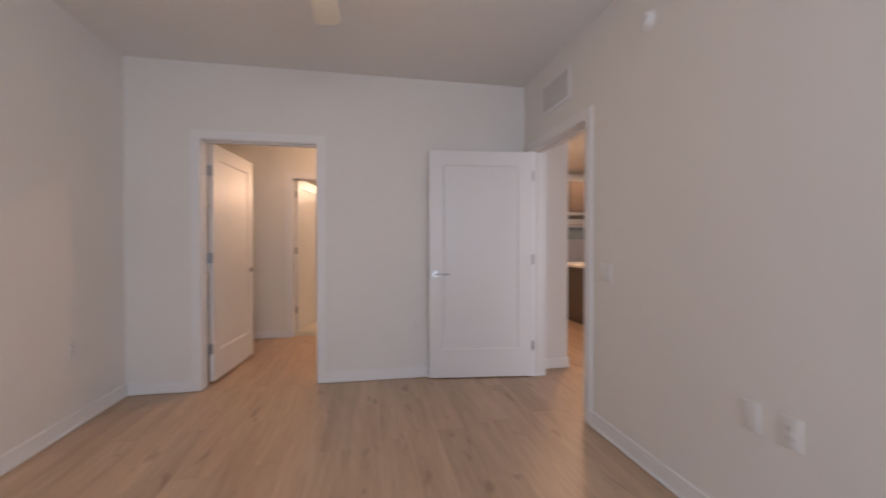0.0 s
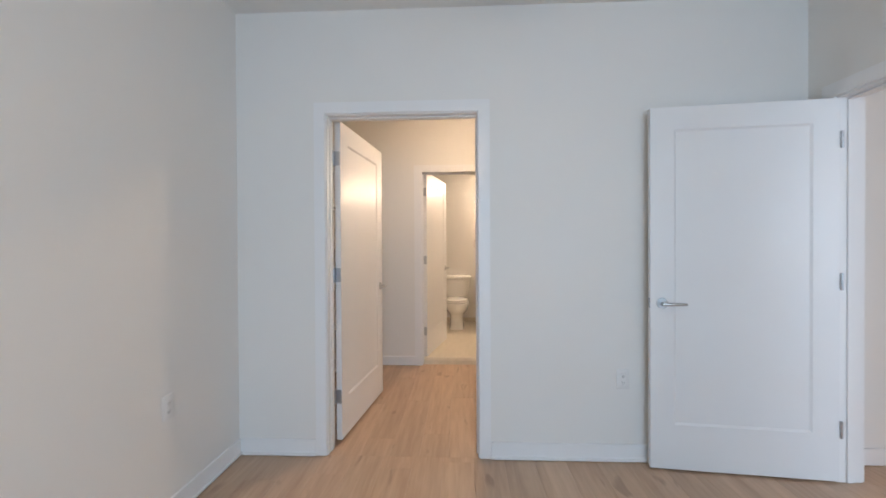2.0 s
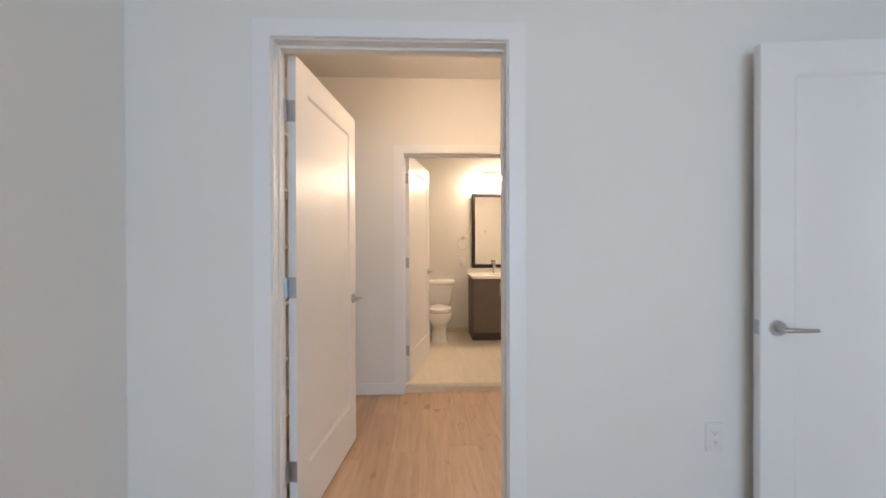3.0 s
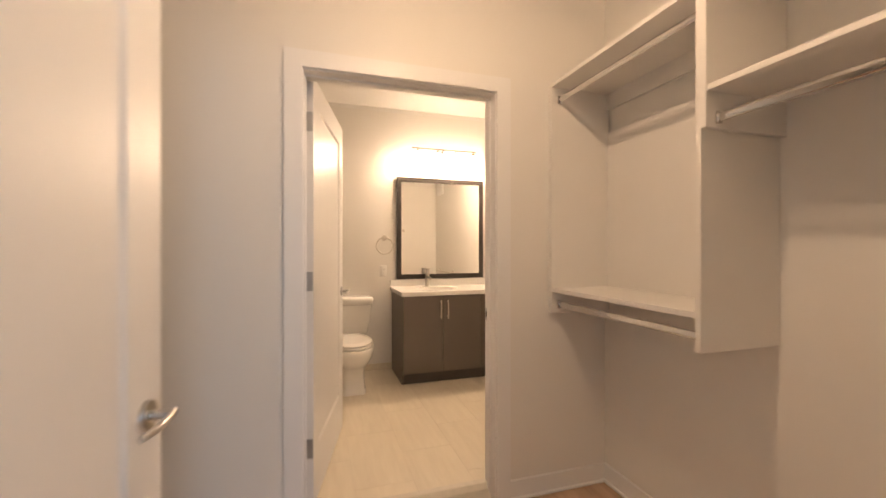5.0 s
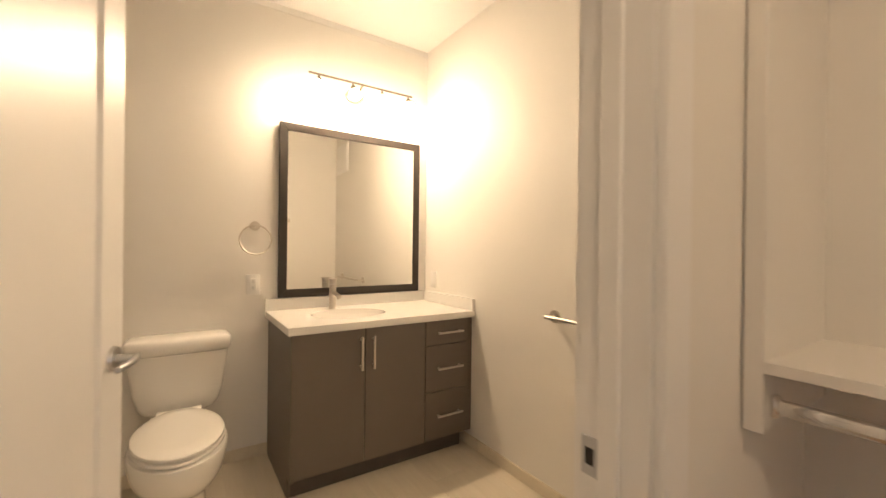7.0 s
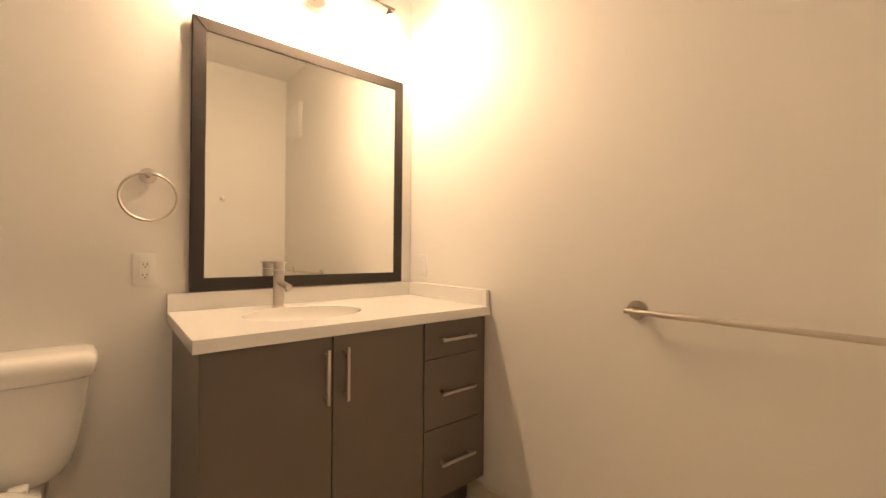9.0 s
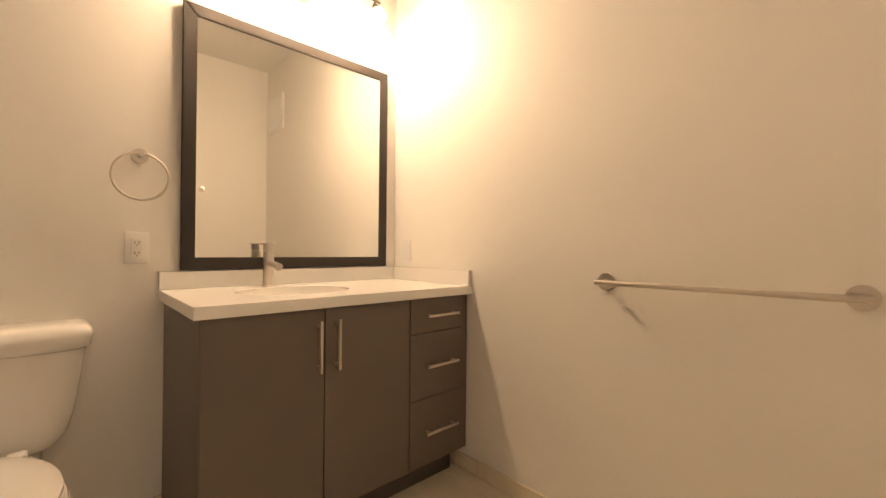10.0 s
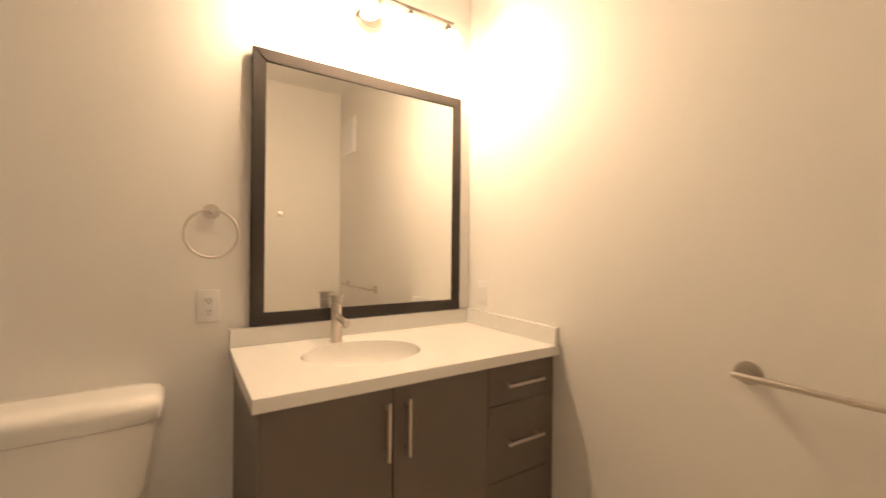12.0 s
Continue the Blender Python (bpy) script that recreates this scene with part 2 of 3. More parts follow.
structure("wall_kitchen_east", wall_along_y(9.0, 9.12, -2.72, 7.57), WALL, "plain painted far kitchen wall", "wall")
structure("wall_kitchen_south", wall_along_x(-2.72, -2.6, 1.65, 9.0, [(2.6, 5.4, 0.65, 2.35)]), WALL, "painted living area wall with a window opening", "wall")
for nm, b in (("ceiling_bedroom", (-1.85, -2.6, 1.52, 3.2)), ("ceiling_closet", (-2.18, 3.32, CX, 5.04)),
              ("ceiling_bathroom", (-2.18, 5.16, 0.96, 7.25)), ("ceiling_kitchen", (1.65, -2.6, 9.0, 7.45))):
    structure(nm, B(b[0], b[1], H, b[2], b[3], H + 0.1), CEIL, "flat white painted ceiling", "ceiling")
window = thing("window_1", "wide white framed bedroom window", "window", (0.25, -2.66, 0.65), "", "structure")
for x0, x1, z0, z1 in ((-1.1, -1.04, 0, 1.7), (1.04, 1.1, 0, 1.7), (-0.03, 0.03, 0.06, 1.64), (-1.04, 1.04, 0, 0.06), (-1.04, 1.04, 1.64, 1.7)):
    part("window_frame", B(x0, -0.04, z0, x1, 0.02, z1, bevel=0.004), TRIM, window)

# ---- trim ----


def base_run(name, x0, y0, x1, y1, h=0.10, material=TRIM, label="white painted baseboard", z=0.0):
    bm = B(min(x0, x1), min(y0, y1), z + 0.003, max(x0, x1), max(y0, y1), z + h, bevel=0.003)
    return structure(name, bm, material, label, "baseboard")


def shoe_run(x0, y0, x1, y1):
    return base_run("baseboard", x0, y0, x1, y1, 0.018, label="white shoe moulding along the baseboard")


T = 0.013
base_run("baseboard", -1.85, -2.6, -1.85 + T, 3.2)
base_run("baseboard", -1.85 + T, 3.2 - T, -1.366, 3.2)
base_run("baseboard", -0.305, 3.2 - T, 1.52, 3.2)
base_run("baseboard", 1.52 - T, -2.6, 1.52, 2.02)
base_run("baseboard", 1.65, 3.2 - T, 1.975 + T, 3.2)
base_run("baseboard", 1.975, 3.2, 1.975 + T, 7.45)
base_run("baseboard", 0.09, 5.04 - T, CX, 5.04)
base_run("baseboard", -2.18, 5.04 - T, -0.95, 5.04)
base_run("baseboard", CX - T, 3.32, CX, 5.04 - T)
base_run("baseboard", -0.305, 3.32, CX - T, 3.32 + T)
shoe_run(-1.85 + T, -2.6, -1.85 + 2 * T, 3.2 - T)
shoe_run(-1.85 + 2 * T, 3.2 - 2 * T, -1.366, 3.2 - T)
shoe_run(-0.305, 3.2 - 2 * T, 1.52 - T, 3.2 - T)
shoe_run(1.52 - 2 * T, -2.6, 1.52 - T, 2.02)
shoe_run(CX - 2 * T, 3.34 + T, CX - T, 5.04 - T)
shoe_run(0.09, 5.04 - 2 * T, CX - 2 * T, 5.04 - T)


def door_frame(name, width, depth, m, label, z_strike, cw=0.075, lift=0.0, top=OPEN_TOP, hinged=True):
    """Jamb lining with stops and mitred casings on both faces; local x across, y through the wall from 0 to depth."""
    f = thing(name, label, "door frame", kind="structure")
    j = 0.018
    for s in (0, 1):
        x = 0 if s == 0 else width - j
        part("jamb", B(x, 0, 0.002, x + j, depth, top - j), TRIM, f)
        xs = j if s == 0 else width - j - 0.009
        part("door_stop", B(xs, 0.045, 0.002, xs + 0.009, 0.08, top - j - 0.011, bevel=0.002), TRIM, f)
    part("head_jamb", B(0, 0, top - j, width, depth, top), TRIM, f)
    part("head_stop", B(j, 0.045, top - j - 0.011, width - j, 0.08, top - j, bevel=0.002), TRIM, f)
    for y0, y1 in ((-0.016, 0.0), (depth, depth + 0.016)):
        r = j - 0.006
        zi, zo = top - r, top - r + cw
        us = [(r - cw, 0.002), (r, 0.002), (r, zi), (width - r, zi), (width - r, 0.002), (width - r + cw, 0.002), (width - r + cw, zo), (r - cw, zo)]
        bm = bmesh.new()
        lo, hi = [[bm.verts.new((x, y, z)) for x, z in us] for y in (y0, y1)]
        for k in range(8):
            bm.faces.new((lo[k], lo[(k + 1) % 8], hi[(k + 1) % 8], hi[k]))
        for q in ((0, 1, 2, 7), (2, 3, 6, 7), (3, 4, 5, 6)):
            bm.faces.new([lo[k] for k in q])
            bm.faces.new([hi[k] for k in q])
        bmesh.ops.recalc_face_normals(bm, faces=bm.faces)
        bmesh.ops.bevel(bm, geom=[e for e in bm.edges if e.is_manifold and e.calc_face_angle(0) > 1.0], offset=0.0025, segments=2, affect="EDGES")
        part("casing", bm, TRIM, f)
    for z in (0.29, 1.075, 1.825) if hinged else ():
        part("jamb_hinge", B(j - 0.0005, depth - 0.034, z + lift - 0.045, j + 0.0025, depth + 0.002, z + lift + 0.045, bevel=0.001), STEEL, f, "satin steel hinge leaf")
    xs = width - j - 0.0025
    ys = depth - 0.037
    sp = part("strike_plate", B(xs, ys, z_strike - 0.032, xs + 0.003, ys + 0.031, z_strike + 0.032, bevel=0.001), STEEL, f, "satin steel strike plate")
    part("latch_hole", B(xs - 0.0008, ys + 0.007, z_strike - 0.014, xs + 0.0002, ys + 0.023, z_strike + 0.014), DARKGAP, sp)
    f.matrix_world = m
    return f


door_frame("door_frame_closet", CL1 - CL0, 0.12, pose(CL0, 3.2, 0), "white painted closet door frame and casing", 0.94, 0.068, 0.015, CLOSET_TOP)
door_frame("door_frame_bathroom", BA1 - BA0, 0.12, pose(BA0, 5.04, 0), "white painted bathroom door frame and casing", 0.93, 0.075, 0.045)
door_frame("door_frame_kitchen", KI1 - KI0, 0.13, pose(1.52, KI1, 0, 0, 0, -90), "white painted bedroom door frame and casing", 0.94, hinged=False)


def door(name, width, m, label, knuckle=-0.006, hz=0.945, z1=2.043):
    """Shaker leaf: hinge line at local origin, leaf along +x, thickness along +y from 0 to 0.035."""
    d = thing(name, label, "door", kind="structure")
    t, z0 = 0.036, 0.012
    st, tr, br, rec, sl = 0.125, 0.125, 0.25, 0.008, 0.012
    bm = bmesh.new()
    x0, x1 = 0.003, width
    for side, yf in ((-1, 0.0), (1, t)):
        yr = yf - side * rec
        out = [(x0, z0), (x1, z0), (x1, z1), (x0, z1)]
        inn = [(x0 + st, z0 + br), (x1 - st, z0 + br), (x1 - st, z1 - tr), (x0 + st, z1 - tr)]
        deep = [(inn[0][0] + sl, inn[0][1] + sl), (inn[1][0] - sl, inn[1][1] + sl), (inn[2][0] - sl, inn[2][1] - sl), (inn[3][0] + sl, inn[3][1] - sl)]
        a = [bm.verts.new((p[0], yf, p[1])) for p in out]
        b = [bm.verts.new((p[0], yf, p[1])) for p in inn]
        c = [bm.verts.new((p[0], yr, p[1])) for p in deep]
        for i in range(4):
            k = (i + 1) % 4
            bm.faces.new((a[i], a[k], b[k], b[i]))
            bm.faces.new((b[i], b[k], c[k], c[i]))
        bm.faces.new(c)
        if side < 0:
            first = a
        else:
            for i in range(4):
                k = (i + 1) % 4
                bm.faces.new((first[i], first[k], a[k], a[i]))
    bmesh.ops.recalc_face_normals(bm, faces=bm.faces)
    part("leaf", bm, DOOR, d, "", None)
    hx = width - 0.062
    for side, yf in ((-1, 0.0), (1, t)):
        h = part("door_handle", C((hx, yf, hz), (hx, yf + side * 0.009, hz), 0.031, 0.029, n=32), LEVER, d, "satin nickel lever handle with round rose")
        part("neck", C((hx, yf + side * 0.009, hz), (hx, yf + side * 0.05, hz), 0.010, n=16), LEVER, h)
        bm = bmesh.new()
        rings = []
        for i in range(9):
            u = i / 8
            cx, ry, rz = hx + 0.012 - u * 0.125, 0.008 - 0.002 * u, 0.010 - 0.003 * u
            yy = yf + side * (0.047 + 0.006 * math.sin(u * 3.1))
            rings.append([(cx, yy + ry * math.cos(a), hz + rz * math.sin(a)) for a in [2 * math.pi * k / 12 for k in range(12)]])
        part("lever", loft(bm, rings), LEVER, h)
    part("latch_plate", B(width - 0.001, 0.006, hz - 0.028, width + 0.0015, 0.030, hz + 0.028), STEEL, d, "steel latch plate")
    for z in (0.29, 1.075, 1.825):
        hg = part("hinge", C((-0.003, knuckle, z - 0.045), (-0.003, knuckle, z + 0.045), 0.0065, n=14), STEEL, d, "satin steel butt hinge")
        part("hinge_leaf", B(-0.0005, 0.002, z - 0.045, 0.0025, 0.040, z + 0.045, bevel=0.001), STEEL, hg)
    d.matrix_world = m
    return d


# ---- floors ----
structure("floor", B(-2.2, -2.72, -0.06, 9.0, 7.5, -0.008), GROUT, "subfloor under the oak planks", "floor")


def planks_joined(bm, x0, y0, x1, y1, w=0.18, length=1.22):
    i, x = 0, x0
    while x < x1 - 0.01:
        xe = min(x + w, x1)
        y = y0 - random.random() * length
        while y < y1:
            a, b = max(y, y0), min(y + length, y1)
            if b - a > 0.05:
                box(bm, x + 0.0006, a + 0.0006, -0.008, xe - 0.0006, b - 0.0006, 0)
            y += length
        x, i = xe, i + 1
    return bm


# ---- things: doors ----
door("door_1", 0.94, pose(1.524, 3.006, 0, 0, 0, 173.6) @ Matrix.Diagonal((1, -1, 1, 1)), "white shaker bedroom door standing open against the wall")
door("door_2", 0.882, pose(-1.250, 3.336, 0.015, 0, 0, 84.0), "white shaker closet door standing open into the closet", 0.044, 0.925, 2.062)
door("door_3", 0.872, pose(-0.854, 5.178, 0.045, 0, 0, 77.9), "white shaker bathroom door standing open into the bathroom", 0.044)
stop = thing("door_stop", "small nickel and rubber door stop on the baseboard", "door stop", (0.63, 3.187, 0.06))
part("stem", C((0, 0, 0), (0, -0.055, 0), 0.006, n=14), NICKEL, stop)
part("tip", C((0, -0.055, 0), (0, -0.068, 0), 0.010, n=16), RUBBER, stop)

# ---- things: bedroom ----


def outlet(m, label, name="wall_outlet", gfci=False, blank=False):
    """Cover plate in the local xz plane, facing -y."""
    o = thing(name, label, "outlet")
    part("cover_plate", B(-0.036, -0.006, -0.058, 0.036, 0, 0.058, bevel=0.003, seg=2), PLATE, o)
    if not blank:
        part("socket_face", B(-0.017, -0.0085, -0.034, 0.017, -0.005, 0.034, bevel=0.001), PLATE, o)
        for z in (-0.019, 0.019):
            for x in (-0.006, 0.006):
                part("slot", B(x - 0.001, -0.0092, z - 0.0045, x + 0.001, -0.008, z + 0.0045), DARKGAP, o)
            part("ground_hole", C((0, -0.0092, z - 0.010), (0, -0.008, z - 0.010), 0.0022, n=10), DARKGAP, o)
        if gfci:
            part("test_button", B(-0.006, -0.0095, -0.004, 0.006, -0.008, -0.0005), PLATE, o)
            part("reset_button", B(-0.006, -0.0095, 0.0005, 0.006, -0.008, 0.004), PLATE, o)
    o.matrix_world = m
    return o


def switch(m, label, gangs=1):
    s = thing("light_switch", label, "light switch")
    w = 0.036 + 0.023 * (gangs - 1)
    part("cover_plate", B(-w, -0.006, -0.058, w, 0, 0.058, bevel=0.003, seg=2), PLATE, s)
    for g in range(gangs):
        x = (g - (gangs - 1) / 2) * 0.046
        part("rocker", B(x - 0.016, -0.0095, -0.033, x + 0.016, -0.005, 0.033, bevel=0.0015), PLATE, s)
    s.matrix_world = m
    return s


outlet(pose(0.47, 3.2, 0.485), "white duplex outlet on the pale bedroom wall")
outlet(pose(-1.85, 2.60, 0.53, 0, 0, 90), "white duplex outlet on the bedroom side wall")
outlet(pose(1.52, 0.75, 0.54, 0, 0, -90), "white duplex outlet beside a blank plate")
outlet(pose(1.52, 0.90, 0.54, 0, 0, -90), "blank white cover plate beside an outlet", "blank_plate", blank=True)
switch(pose(1.52, 1.86, 1.03, 0, 0, -90), "white rocker light switch beside the bedroom doorway", 2)


def vent(name, m, w, h, n, label):
    """Wall grille in the local xz plane, facing -y."""
    v = thing(name, label, "air vent")
    part("backing", B(-w / 2 + 0.01, -0.003, 0.01, w / 2 - 0.01, -0.001, h - 0.01), MELAMINE, v)
    part("frame", B(-w / 2, -0.012, 0, w / 2, 0, 0.024, bevel=0.003), TRIM, v)
    part("frame", B(-w / 2, -0.012, h - 0.024, w / 2, 0, h, bevel=0.003), TRIM, v)
    part("frame", B(-w / 2, -0.012, 0.024, -w / 2 + 0.024, 0, h - 0.024, bevel=0.003), TRIM, v)
    part("frame", B(w / 2 - 0.024, -0.012, 0.024, w / 2, 0, h - 0.024, bevel=0.003), TRIM, v)
    bm = B(-w / 2 + 0.024, -0.008, -0.001, w / 2 - 0.024, 0.008, 0.001)
    bmesh.ops.rotate(bm, verts=bm.verts, matrix=Matrix.Rotation(radians(-38), 3, "X"))
    me = mesh_of("slat", bm, TRIM)
    for i in range(n):
        s = new("slat", me)
        s.parent = v
        s.location = (0, -0.007, 0.03 + (h - 0.06) * (i + 0.5) / n)
    v.matrix_world = m


vent("air_vent", pose(1.52, 2.55, 2.285, 0, 0, -90), 0.47, 0.25, 16, "white slatted return air vent above the doorway")
alarm = thing("wall_alarm", "small white round alarm on the bedroom wall", "alarm", (1.52, 1.5, 2.40))
part("base", C((0, 0, 0), (-0.012, 0, 0), 0.055, n=36), PLATE, alarm)
part("dome", C((-0.012, 0, 0), (-0.035, 0, 0), 0.048, 0.034, n=36), PLATE, alarm)

fan = thing("ceiling_fan", "white ceiling fan with lit bowl and blades at rest", "ceiling fan", (-0.17, 1.31, H))
part("canopy", C((0, 0, 0), (0, 0, -0.05), 0.07, 0.05, n=32), FAN, fan)
part("rod", C((0, 0, -0.05), (0, 0, -0.18), 0.012, n=16), FAN, fan)
part("motor", loft(bmesh.new(), [oval(0, 0, -0.18, 0.06, 0.06), oval(0, 0, -0.21, 0.10, 0.10), oval(0, 0, -0.27, 0.10, 0.10), oval(0, 0, -0.30, 0.07, 0.07)]), FAN, fan)
part("light_bowl", loft(bmesh.new(), [oval(0, 0, -0.302, 0.10, 0.10), oval(0, 0, -0.33, 0.11, 0.11), oval(0, 0, -0.365, 0.085, 0.085), oval(0, 0, -0.38, 0.03, 0.03)]), FANLIGHT, fan, "lit frosted glass bowl")
for k in range(5):
    bm = bmesh.new()
    ring = [(-0.05, 0.16), (0.05, 0.16), (0.075, 0.62), (0.05, 0.66), (-0.05, 0.66), (-0.075, 0.62)]
    loft(bm, [[(x, y, -0.242 + 0.12 * x) for x, y in ring], [(x, y, -0.234 + 0.12 * x) for x, y in ring]])
    bmesh.ops.rotate(bm, verts=bm.verts, matrix=Matrix.Rotation(radians(72 * k), 3, "Z"))
    bl = part("blade", bm, FAN, fan)
    bm = B(-0.02, 0.08, -0.252, 0.02, 0.20, -0.246)
    bmesh.ops.rotate(bm, verts=bm.verts, matrix=Matrix.Rotation(radians(72 * k), 3, "Z"))
    part("bracket", bm, FAN, bl)

# ---- things: closet ----
cl = thing("ceiling_light", "small lit white flush ceiling light", "ceiling light", (-0.42, 4.12, H))
part("base", C((0, 0, 0), (0, 0, -0.14), 0.065, 0.054, n=40), TRIM, cl)
part("lens", loft(bmesh.new(), [oval(0, 0, z, q, q, 36) for z, q in ((-0.141, 0.050), (-0.163, 0.050), (-0.170, 0.044))]), CLOSET_LENS, cl, "glowing warm lens")
SX = 0.316   # front edge of the hanging unit


def rod(parent, x, z, y0, y1, name="hanging_rod"):
    bm = bmesh.new()
    loft(bm, [oval(0, 0, y0, 0.0075, 0.015, 20), oval(0, 0, y1, 0.0075, 0.015, 20)])
    for v in bm.verts:
        v.co = Vector((x + v.co.x, v.co.z, z + v.co.y))
    bmesh.ops.recalc_face_normals(bm, faces=bm.faces)
    r = part(name, bm, CHROME, parent, "polished chrome oval rod", 50)
    for y, s in ((y0, 1), (y1, -1)):
        part("rod_socket", B(x - 0.012, y, z - 0.02, x + 0.012, y + s * 0.009, z + 0.02, bevel=0.003), CHROME, r)


unit = thing("closet_unit", "white melamine double hanging unit fixed to the wall", "closet shelf", (0.48, 4.6, 0.95))
unit.location = (0, 0, 0)
part("side_panel", B(SX, 5.005, 0.942, CX - 0.002, 5.036, 2.125, bevel=0.001), MELAMINE, unit)
part("side_panel", B(SX, 4.166, 0.942, CX - 0.002, 4.186, 2.22, bevel=0.001), MELAMINE, unit)
part("top_shelf", B(SX + 0.001, 4.186, 2.106, CX - 0.004, 5.005, 2.125, bevel=0.001), MELAMINE, unit)
part("lower_shelf", B(SX + 0.001, 4.186, 1.050, CX - 0.004, 5.005, 1.071, bevel=0.001), MELAMINE, unit)
part("back_panel", B(CX - 0.010, 4.186, 1.071, CX - 0.003, 5.005, 1.90), MELAMINE, unit)
part("cleat", B(CX - 0.018, 4.186, 2.02, CX - 0.003, 5.005, 2.106, bevel=0.001), MELAMINE, unit)
rod(unit, SX + 0.045, 2.045, 4.186, 5.005)
rod(unit, SX + 0.045, 0.985, 4.186, 5.005)
unit2 = thing("closet_unit", "white melamine shelf unit with a chrome rod", "closet shelf")
part("side_panel", B(SX - 0.004, 4.146, 1.652, CX - 0.002, 4.165, 2.22, bevel=0.001), MELAMINE, unit2)
part("side_panel", B(SX - 0.004, 3.336, 1.652, CX - 0.002, 3.355, 2.22, bevel=0.001), MELAMINE, unit2)
part("shelf", B(SX, 3.355, 1.765, CX - 0.004, 4.146, 1.784, bevel=0.001), MELAMINE, unit2)
part("top_shelf", B(SX, 3.355, 2.106, CX - 0.004, 4.146, 2.125, bevel=0.001), MELAMINE, unit2)
rod(unit2, SX + 0.045, 1.685, 3.355, 4.146)

tower = thing("shelf_tower", "white melamine shelf tower behind the closet door", "shelf")
part("side_panel", B(-2.17, 3.345, 0.003, -1.70, 3.364, 2.30), MELAMINE, tower)
part("side_panel", B(-2.17, 5.0, 0.003, -1.70, 5.019, 2.30), MELAMINE, tower)
part("divider", B(-2.17, 4.17, 0.003, -1.70, 4.189, 2.30), MELAMINE, tower)
for z in (0.05, 0.45, 0.85, 1.25, 1.66, 2.06):
    part("shelf", B(-2.17, 3.364, z, -1.70, 4.17, z + 0.019, bevel=0.001), MELAMINE, tower)
    part("shelf", B(-2.17, 4.189, z, -1.70, 5.0, z + 0.019, bevel=0.001), MELAMINE, tower)

# ---- things: bathroom ----
VX0, VX1, VY = -0.112, 0.915, 6.668
van = thing("vanity_cabinet", "dark grey-brown bathroom vanity with two doors and three drawers", "cabinet")
part("body", B(VX0 + 0.019, VY + 0.022, 0.155, VX1, 7.245, 0.740), VANITY, van)
prof = [(VY + 0.004, 0.150), (VY + 0.070, 0.150), (VY + 0.070, BF), (7.245, BF), (7.245, 0.853), (VY + 0.004, 0.853)]
part("side_panel", loft(bmesh.new(), [[(x, y, z) for y, z in prof] for x in (VX0, VX0 + 0.018)]), VANITY, van, "", 30)
part("toe_kick", B(VX0 + 0.018, VY + 0.072, BF, VX1, VY + 0.088, 0.155), TOE, van)
part("filler_strip", B(VX1 + 0.002, VY + 0.012, 0.155, 0.957, VY + 0.030, 0.848, bevel=0.001), VANITY, van)


def bar_handle(parent, a, b):
    """Square bar pull on two posts in front of the face at y = VY."""
    a, b = Vector((a[0], VY, a[1])), Vector((b[0], VY, b[1]))
    h = part("handle", B(min(a.x, b.x) - 0.005, VY - 0.034, min(a.z, b.z) - 0.005, max(a.x, b.x) + 0.005, VY - 0.024, max(a.z, b.z) + 0.005, bevel=0.0012), NICKEL, parent, "brushed nickel square bar pull")
    d = (b - a).normalized() * 0.012
    for p in (a + d, b - d):
        part("post", B(p.x - 0.0045, VY - 0.025, p.z - 0.0045, p.x + 0.0045, VY + 0.001, p.z + 0.0045), NICKEL, h)


G = 0.0017
for x0, x1, hx in ((VX0 + 0.001, 0.256, 0.230), (0.256, 0.620, 0.296)):
    d = part("door", B(x0 + G, VY, 0.160, x1 - G, VY + 0.019, 0.848, bevel=0.0012), VANITY, van)
    bar_handle(d, (hx, 0.645), (hx, 0.805))
for z0, z1, hz in ((0.160, 0.436, 0.300), (0.436, 0.706, 0.572), (0.706, 0.848, 0.778)):
    d = part("drawer", B(0.620 + G, VY, z0 + G, VX1 - G, VY + 0.019, z1 - G, bevel=0.0012), VANITY, van)
    bar_handle(d, (0.695, hz), (0.862, hz))

CT0, CT1 = 0.852, 0.888
SCX, SCY, SRX, SRY = 0.270, 6.945, 0.212, 0.172
top = thing("vanity_countertop", "white quartz vanity countertop with an oval cutout", "countertop")


def rect_ring(x0, y0, x1, y1, n=64):
    """Points on the rectangle's edge seen from the sink's centre, corners included."""
    angs = sorted([2 * math.pi * i / n for i in range(n)] + [math.atan2(y - SCY, x - SCX) % (2 * math.pi) for x in (x0, x1) for y in (y0, y1)])
    out, ell = [], []
    for a in angs:
        c, s = math.cos(a), math.sin(a)
        k = min([v for v in (((x1 if c > 0 else x0) - SCX) / c if abs(c) > 1e-9 else 9, ((y1 if s > 0 else y0) - SCY) / s if abs(s) > 1e-9 else 9)])
        out.append((SCX + k * c, SCY + k * s))
        e = 1 / math.sqrt((c / SRX) ** 2 + (s / SRY) ** 2)
        ell.append((SCX + e * c, SCY + e * s))
    return out, ell


